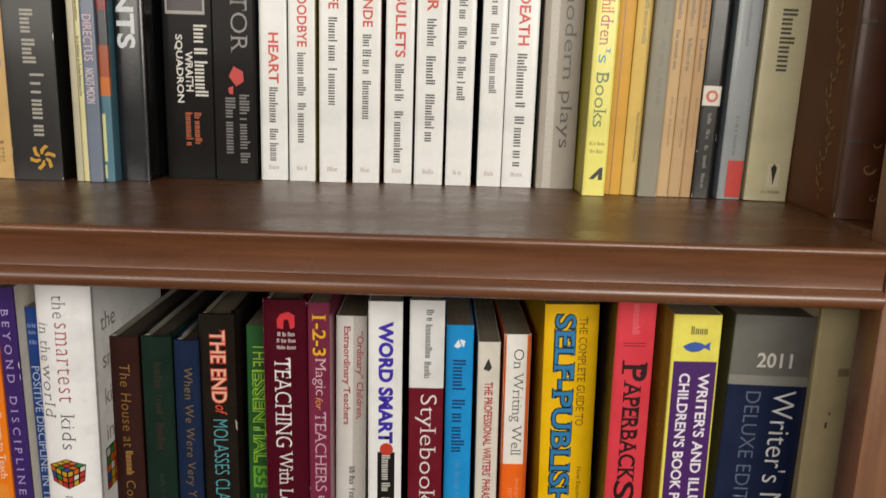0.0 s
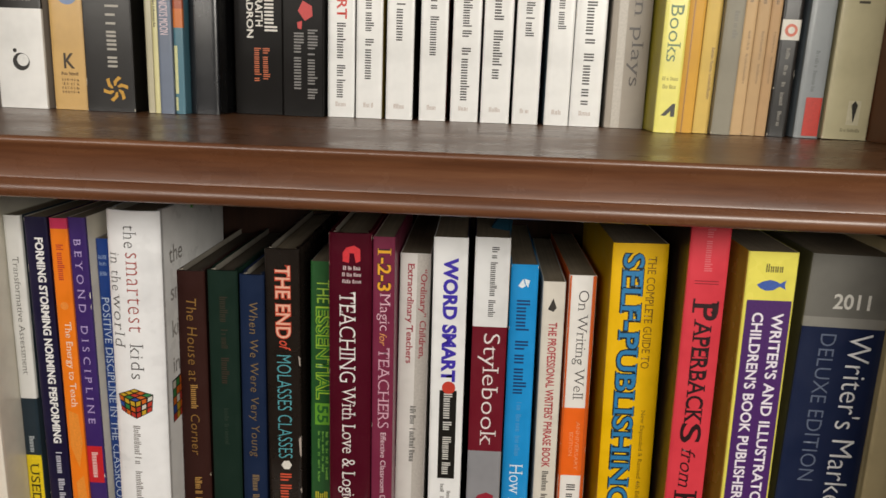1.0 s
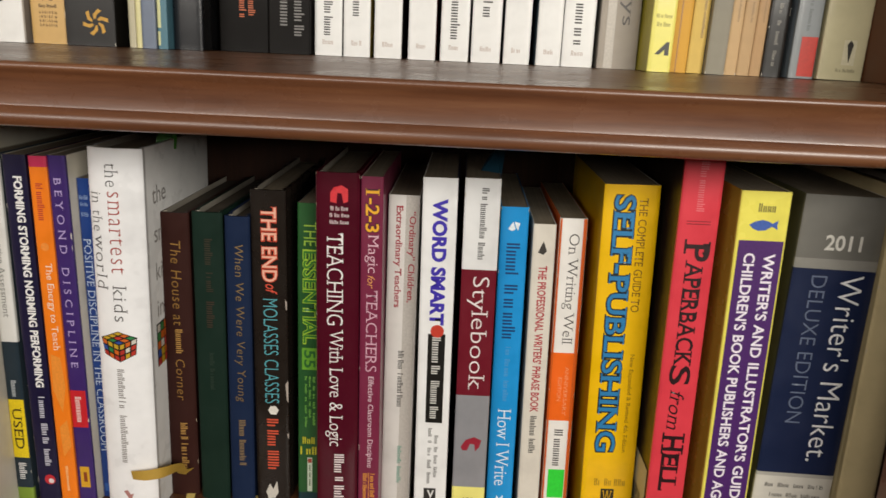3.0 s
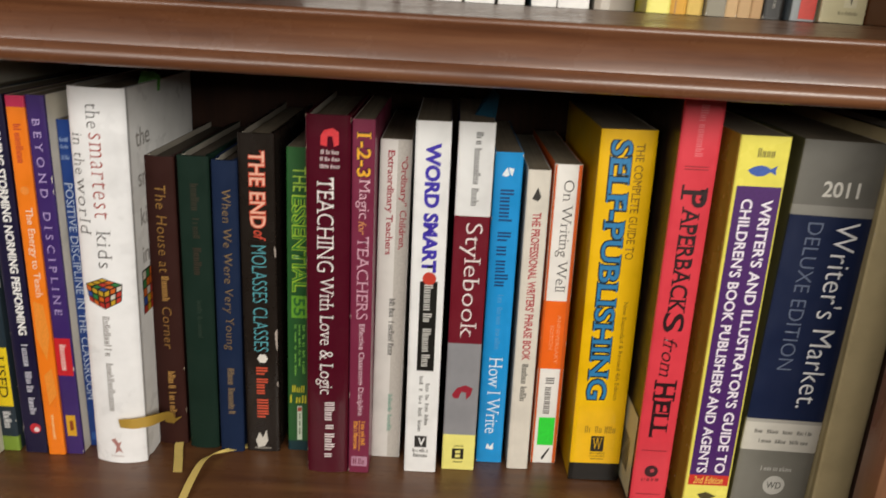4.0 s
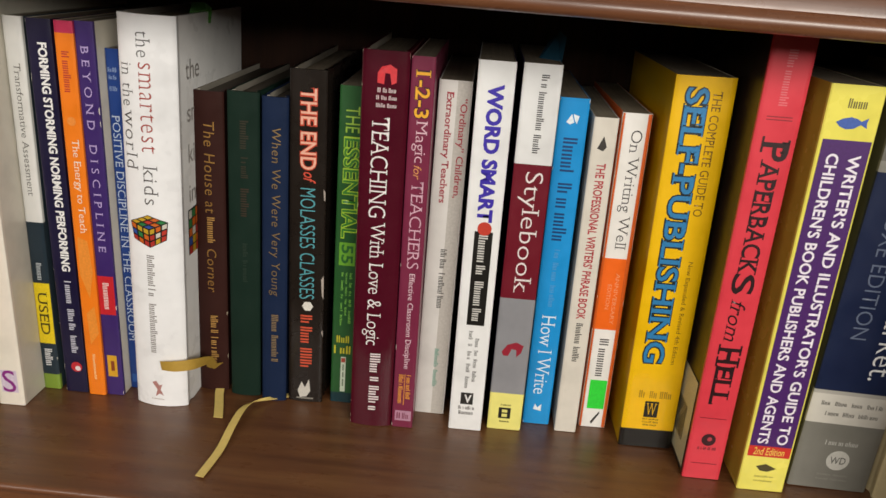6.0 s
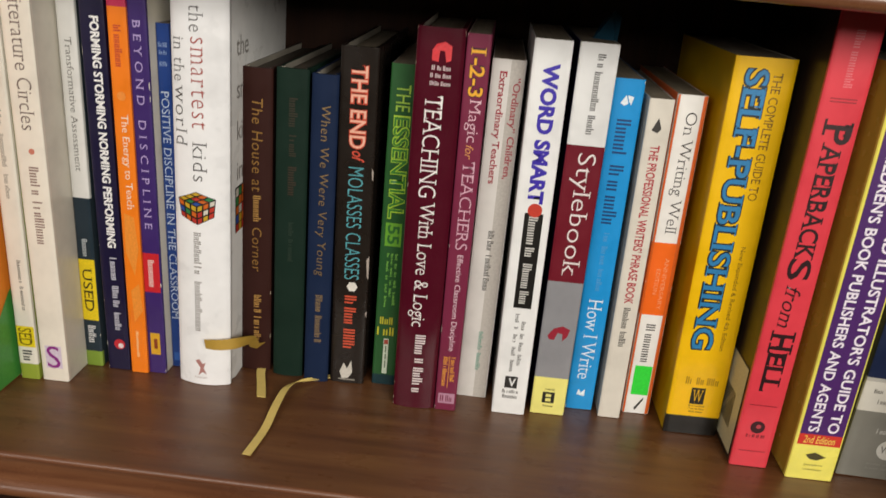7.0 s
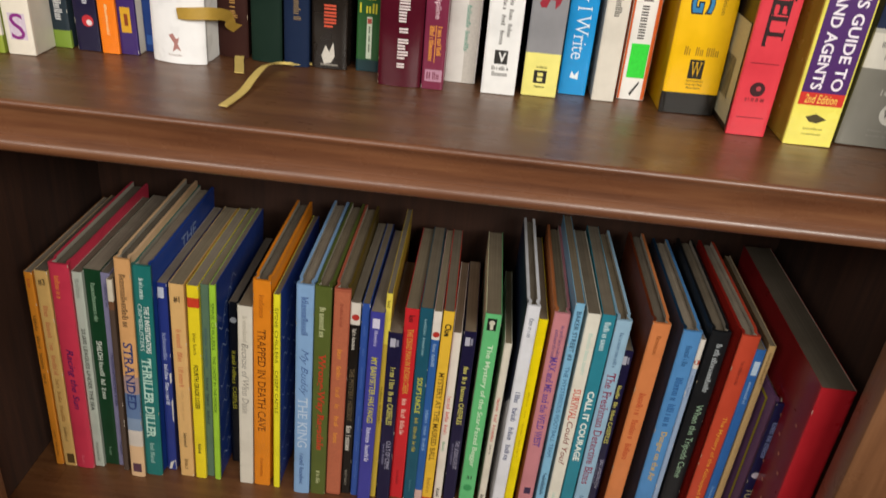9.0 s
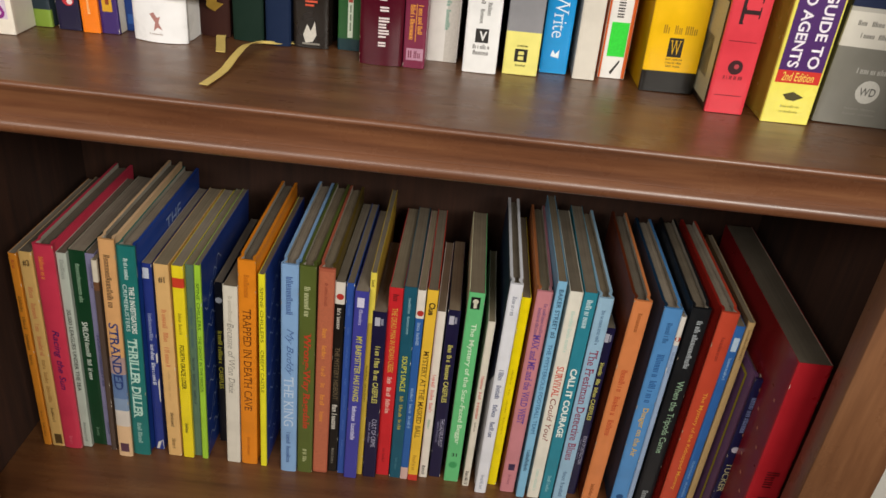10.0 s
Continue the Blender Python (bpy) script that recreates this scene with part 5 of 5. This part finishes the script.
b.words(0.06, 0.16, 0.3, 0, "b05f14", 1).t("TRAPPED IN DEATH CAVE", 0.209, 0.704, 0.46, 0, "5a2c10", -0.006, serif=0.035).words(0.85, 0.95, 0.2, 0, "b05f14", 1)
b = lower("thin yellow paperback with a blue starry cover", -0.2062, 0.4325, 0.0050, 0.1960, 1.0, "e6dc2c", right="24408c")
STARRY.append(b)
b.t("SPINE CHILLERS", 0.06, 0.32, 0.5, 0, "6a6414", 0.0).t("CREEPY CASTLE", 0.36, 0.58, 0.5, 0, "6a6414", 0.0)
b = lower("pale blue hardcover with dark lettering", -0.1842, 0.430, 0.0130, 0.2090, 0.9, "84a8d2", hard=True, bulge=0.0006, d=0.14)
b.words(0.05, 0.215, 0.40, 0, "2a4a8a", 1).t("My Buddy", 0.272, 0.493, 0.52, 0, "3f5f9a", -0.008, 0.4, serif=0.03).t("THE KING", 0.5, 0.751, 0.60, 0, "c4d6ea", 0.0, serif=0.04).words(0.785, 0.95, 0.28, 0, "35558f", 2)
b = lower("olive green hardcover with red lettering", -0.1705, 0.431, 0.0126, 0.2085, 0.7, "55602c", hard=True, bulge=0.0006, d=0.14)
b.words(0.085, 0.215, 0.36, 0, "c3c79a", 1).t("Wrong-Way Ragsdale", 0.286, 0.757, 0.54, 0, "c23a26", 0.02, 0.1, serif=0.05).words(0.87, 0.94, 0.26, 0, "c3c79a", 3)
b = lower("rust brown hardcover with a pale frame", -0.1578, 0.433, 0.0124, 0.2070, 1.0, "a85a44", hard=True, bulge=0.0006, d=0.14, right="5a4a1c")
b.box(0.012, 0.99, -0.44, 0.44, "b8684c", "spine_panel", lift=0.0001).words(0.06, 0.16, 0.2, 0, "8a3f30", 1).words(0.26, 0.72, 0.30, 0, "e0953a", 6)
b = lower("black paperback mystery with a white and red top", -0.1476, 0.435, 0.0075, 0.1950, 0.9, [(0.0, "d6cfc4"), (0.10, "191512")])
b.disc(0.065, 0.0028, 0.05, "b5342c").words(0.12, 0.22, 0.4, 0, "cfc9be", 2).t("THE MYSTERY HIDEOUT", 0.311, 0.584, 0.5, 0, "7a6a50", 0.0).words(0.611, 0.75, 0.56, 0, "e2ddd2", 2).words(0.86, 0.95, 0.3, 0, "8a857a", 2)
b = lower("slim blue paperback with faint lettering", -0.1398, 0.434, 0.0060, 0.1960, 0.9, "2f4f9a")
b.words(0.10, 0.9, 0.3, 0, "4a6ab0", 7)
b = lower("violet blue paperback with yellow lettering", -0.1312, 0.430, 0.0106, 0.1925, 1.1, "3f3f96", coat=0.4)
b.box(0.03, 0.075, -0.3, 0.2, "d8d4ea", "emblem").words(0.085, 0.16, 0.26, 0, "b9b5da", 1).t("MY BABYSITTER HAS FANGS", 0.214, 0.552, 0.44, 0.02, "d2ca4a", 0.012).words(0.579, 0.771, 0.34, 0, "dcdaf0", 2)
b = lower("very slim tall yellow booklet", -0.1240, 0.435, 0.0046, 0.2065, 1.1, [(0.0, "e2cf52"), (0.22, "c2a53c")], d=0.14)
b.words(0.03, 0.06, 0.5, 0, "4a4210", 1).words(0.42, 0.60, 0.4, 0, "7a6a20", 2)
DETECTIVE = "dark navy detective paperback with yellow lettering"


def casefile(x, y, w, h, lean, title):
    b = lower(DETECTIVE, x, y, w, h, lean, "191638", coat=0.4)
    b.box(0.03, 0.075, -0.32, 0.05, "b9b8c6", "emblem").box(0.035, 0.07, 0.10, 0.28, "8a899c", "emblem")
    b.words(0.187, 0.385, 0.38, 0.02, "d6cf6a", 3).t("CASEFILES", 0.394, 0.519, 0.42, 0.02, "d6cf6a", 0.012)
    b.t(title, 0.618, 0.797, 0.34, 0.14, "b9b6cc", 0.0).words(0.64, 0.77, 0.16, -0.2, "8a88a4", 2)
    return b


casefile(-0.1153, 0.4335, 0.0108, 0.1735, 0.5, "CULT OF CRIME")
b = lower("red paperback mystery with yellow lettering", -0.1043, 0.4375, 0.0108, 0.1940, 0.4, "c2262c")
b.words(0.03, 0.07, 0.4, 0, "3a1014", 1).t("THE DEAD MAN IN INDIAN CREEK", 0.094, 0.415, 0.40, 0, "d8b04a", 0.0).words(0.44, 0.641, 0.34, 0, "e6c8b8", 3).words(0.84, 0.92, 0.2, 0, "8a1a20", 2)
b = lower("dark teal paperback with yellow lettering", -0.0930, 0.436, 0.0098, 0.1970, 0.2, "1c5266")
b.words(0.05, 0.22, 0.22, 0, "8fb4be", 2).t("SOUP'S UNCLE", 0.327, 0.508, 0.44, 0, "d8d43c", 0.012).words(0.533, 0.719, 0.3, 0, "b9a83c", 3).words(0.88, 0.95, 0.2, 0, "4a7a8a", 1)
b = lower("slim blue paperback with a white and red top", -0.0853, 0.4355, 0.0062, 0.1955, 0.4, [(0.0, "ddd6cc"), (0.13, "2c5a9c"), (0.93, "c9a8a0")])
b.disc(0.105, 0.0026, 0.05, "b5342c").words(0.15, 0.26, 0.4, 0, "9fb8d8", 2).words(0.48, 0.70, 0.4, 0, "8fb0dc", 3)
b = lower("yellow paperback mystery with a red foot", -0.0778, 0.435, 0.0082, 0.1970, 0.6, [(0.0, "e2b63a"), (0.965, "c23a2c")])
b.t("Clue", 0.056, 0.113, 0.6, 0.05, "2a2214", 0.03).t("MYSTERY AT THE MASKED BALL", 0.285, 0.749, 0.5, 0, "5a4012", 0.004, serif=0.04).words(0.85, 0.94, 0.4, 0, "b5862a", 1)
b = lower("slim white paperback with red lettering", -0.0690, 0.440, 0.0068, 0.1755, 0.3, "ddd6cb")
b.words(0.35, 0.58, 0.44, 0, "d2544a", 3).words(0.62, 0.68, 0.3, 0, "6aa07a", 1).words(0.92, 0.98, 0.4, 0, "2a2622", 1)
casefile(-0.0590, 0.442, 0.0098, 0.1765, 0.2, "THE LAZARUS PLOT")
b = lower("light green paperback mystery with a keyhole emblem", -0.0445, 0.439, 0.0122, 0.1965, 0.4, "62b878", left="e2e0b8", d=0.13)
b.box(0.02, 0.075, -0.32, 0.25, "141612", "emblem").disc(0.04, 0.0022, -0.03, "d8d4c0", "keyhole", lift=0.0003).box(0.045, 0.07, -0.13, 0.07, "d8d4c0", "keyhole", lift=0.0003)
b.t("The Mystery of the Scar-Faced Beggar", 0.142, 0.777, 0.42, 0.02, "d8ecd0", 0.012).t("31", 0.83, 0.85, 0.36, 0.0, "1c2a20", 0.02, flat=True, name="numeral").disc(0.90, 0.0036, 0, "3f9a5c")
b = lower("slim cream paperback with red lettering", -0.0317, 0.4355, 0.0056, 0.1745, 0.7, "d6cfc0")
b.words(0.30, 0.56, 0.44, 0, "c2544a", 3).words(0.58, 0.64, 0.3, 0, "8a8478", 1).words(0.90, 0.99, 0.5, 0, "2a2622", 1)
b = lower("white hardcover with a navy board and grey lettering", -0.0188, 0.430, 0.0096, 0.2135, 0.7, [(0.0, "dcdde4")], left="cfd0d6", d=0.14, hard=True, bulge=0.0004)
left_shape(b, [(0.0008, 0.128), (0.030, 0.098), (0.135, 0.090), (0.138, 0.212), (0.0008, 0.212)], "1d2748", "navy_field")
b.words(0.05, 0.13, 0.34, 0, "7a7f92", 1).words(0.37, 0.70, 0.40, 0.0, "3f4a78", 4).words(0.90, 0.98, 0.3, 0, "9a9fb0", 1)
b = lower("slim bright yellow paperback, nearly blank", -0.0088, 0.4405, 0.0072, 0.1960, 0.7, "ecd70c")
b.words(0.35, 0.70, 0.2, 0, "c2a80c", 4)
b = lower("dusty pink hardcover with violet lettering", 0.0042, 0.4345, 0.0118, 0.2070, 0.4, "c27f86", hard=True, bulge=0.0004, left="a8643a", d=0.14)
b.words(0.05, 0.20, 0.22, 0.16, "6a4a78", 1).words(0.07, 0.20, 0.22, -0.14, "6a4a78", 1).t("MAX and ME and the WILD WEST", 0.186, 0.62, 0.46, 0, "5f3f96", 0.01, serif=0.045).box(0.84, 0.875, -0.2, 0.25, "3a2a4a", "emblem").words(0.90, 0.96, 0.2, 0, "9a5a6a", 1)
b = lower("slim pale blue paperback mystery story", 0.0155, 0.430, 0.0068, 0.2200, 0.1, "7fb4d4", d=0.14)
b.t("BAKER STREET #3", 0.031, 0.228, 0.54, 0, "1f3a5a", 0.006).t("THE MYSTERIOUS FOOTBALL TEAM", 0.255, 0.666, 0.46, 0, "2a5a8a", 0.0).words(0.75, 0.86, 0.44, 0, "1f3a5a", 1)
b = lower("white paperback survival guide with red lettering", 0.0266, 0.431, 0.0098, 0.2120, 0.2, "ddd9cc")
b.words(0.08, 0.26, 0.3, 0.05, "b9d4c8", 1).t("SURVIVAL", 0.324, 0.468, 0.56, 0.0, "d2503c", 0.01, serif=0.05).t("Could You?", 0.476, 0.688, 0.46, 0.0, "8a3a30", 0.004, 0.2).words(0.84, 0.96, 0.3, 0, "b9d4c8", 1)
b = lower("teal hardcover with bold white lettering", 0.0372, 0.431, 0.0098, 0.2125, 0.2, "2c7f92", d=0.14)
b.words(0.03, 0.15, 0.44, 0, "cfe4e8", 1).t("CALL IT COURAGE", 0.329, 0.663, 0.52, 0, "e8eee8", 0.035).words(0.87, 0.96, 0.3, 0, "8fc0ca", 1)
b = lower("pale blue hardcover with crimson lettering", 0.0488, 0.430, 0.0112, 0.2100, 0.1, "92b4cc", hard=True, bulge=0.0004, d=0.14)
b.words(0.05, 0.20, 0.26, 0, "4a6a8a", 1).t("The Freshman Detective Blues", 0.223, 0.766, 0.56, 0, "8f2a4a", 0.004, serif=0.045).words(0.83, 0.97, 0.28, 0, "4a6a8a", 2)
casefile(0.0598, 0.440, 0.0080, 0.1775, 0.0, "EDGE OF DESTRUCTION")
b = lower("orange hardcover with a dark board", 0.0738, 0.430, 0.0132, 0.2110, 0.5, "cd7d4b", hard=True, bulge=0.0006, left="5f2a14", d=0.14)
b.words(0.05, 0.13, 0.24, 0, "8a4a20", 1).words(0.30, 0.62, 0.36, 0, "b8482a", 3).words(0.88, 0.96, 0.24, 0, "8a4a20", 1)
b = lower("blue hardcover detective story with yellow lettering", 0.0985, 0.430, 0.0136, 0.2075, 0.0, "4f86bd", hard=True, bulge=0.0006, left="123048", d=0.14)
b.words(0.06, 0.15, 0.30, 0, "1f4a7a", 1).words(0.20, 0.43, 0.40, 0, "20508a", 2).t("Danger on the Air", 0.453, 0.704, 0.42, 0, "d8b23a", 0.006, serif=0.045).disc(0.93, 0.003, 0, "1f4a7a")
b = lower("slim white paperback with a round red emblem", 0.1076, 0.4305, 0.0038, 0.2010, 0.0, [(0.0, "cfcac2"), (0.13, "8fa2bd")])
b.disc(0.10, 0.0022, 0.05, "a8402c").words(0.16, 0.26, 0.4, 0, "6a7a9a", 2)
b = lower("black hardcover science fiction with green lettering", 0.1182, 0.4295, 0.0138, 0.2105, 0.0, "17191c", hard=True, bulge=0.0006, d=0.14)
b.words(0.05, 0.26, 0.30, 0.05, "a9b0b4", 1).t("When the Tripods Came", 0.317, 0.673, 0.48, 0, "8fae92", 0.006).words(0.88, 0.98, 0.34, 0, "9aa0a2", 1)
b = lower("vermilion hardcover with orange lettering", 0.1348, 0.4210, 0.0132, 0.2150, 0.2, "b8452f", hard=True, bulge=0.0006, left="8a1f18", d=0.14)
b.words(0.10, 0.20, 0.20, 0, "7a2a20", 1).t("The Mystery of the Kidnapped Mummy", 0.34, 0.82, 0.30, 0.05, "e0a23a", 0.004)
b = lower("slim blue paperback with a pale emblem", 0.1455, 0.4210, 0.0068, 0.2045, 0.0, "2f62a4")
b.box(0.05, 0.11, -0.3, 0.3, "b9cfe4", "emblem").words(0.14, 0.24, 0.3, 0, "9fbcdc", 1).words(0.65, 0.85, 0.3, 0, "7fa4d0", 2)
b = lower("thin tan booklet with worn edges", 0.1520, 0.4205, 0.0048, 0.2090, 0.0, "b89a6a", left="6a5638")
b.words(0.03, 0.16, 0.4, 0, "7a6238", 1)
tuck = lower("navy hardcover with a purple board edged in yellow", 0.1652, 0.405, 0.0085, 0.172, 0.0, "1c1c46", hard=True, bulge=0.0004, left="6a4a72", d=0.14)
tuck.words(0.10, 0.30, 0.5, 0, "8a9ac8", 1).disc(0.40, 0.0030, 0, "d8d4e2").t("TUCKER", 0.48, 0.66, 0.56, 0, "d2cc9a", 0.006).words(0.80, 0.90, 0.4, 0, "c9c04a", 1)
left_panel(tuck, 0.0145, 0.0175, 0.004, 0.162, "c2b42c", "yellow_border")
left_panel(tuck, 0.0145, 0.135, 0.162, 0.165, "c2b42c", "yellow_border")
# left board and page tone taken darker, shade painted into both
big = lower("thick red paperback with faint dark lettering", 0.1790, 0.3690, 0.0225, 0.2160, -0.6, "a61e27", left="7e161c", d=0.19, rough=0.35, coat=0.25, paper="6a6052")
big.words(0.45, 0.85, 0.40, 0.05, "5a0c12", 4)
for k in range(9):
    left_panel(big, 0.010 + 0.008 * (k % 4), 0.0125 + 0.008 * (k % 4), 0.085 + 0.011 * k, 0.0875 + 0.011 * k, "c98a6a", "small_print")


def streaks(book, n, ink):
    """Thin curling lines printed on the right-hand board."""
    verts, faces = [], []
    x = book.w / 2 + 0.0003
    for k in range(n):
        y, z, base = 0.006 + 0.012 * (k % 3), 0.012 + (book.h - 0.03) * k / n, len(verts)
        for i in range(9):
            yy, zz = y + 0.0024 * i, z + 0.006 * math.sin(i * 0.8 + k) + 0.0016 * i
            verts += [(x, yy, zz), (x, yy, zz + 0.0012)]
        faces += [(base + 2 * i, base + 2 * i + 2, base + 2 * i + 3, base + 2 * i + 1) for i in range(8)]
    part("jacket_print", mesh_from("jacket_print", verts, faces, [ink_mat(ink)]), book.cover, "thin pale curling lines")


for starry in STARRY:
    streaks(starry, 18, "a4b6dc")
finish_lettering()
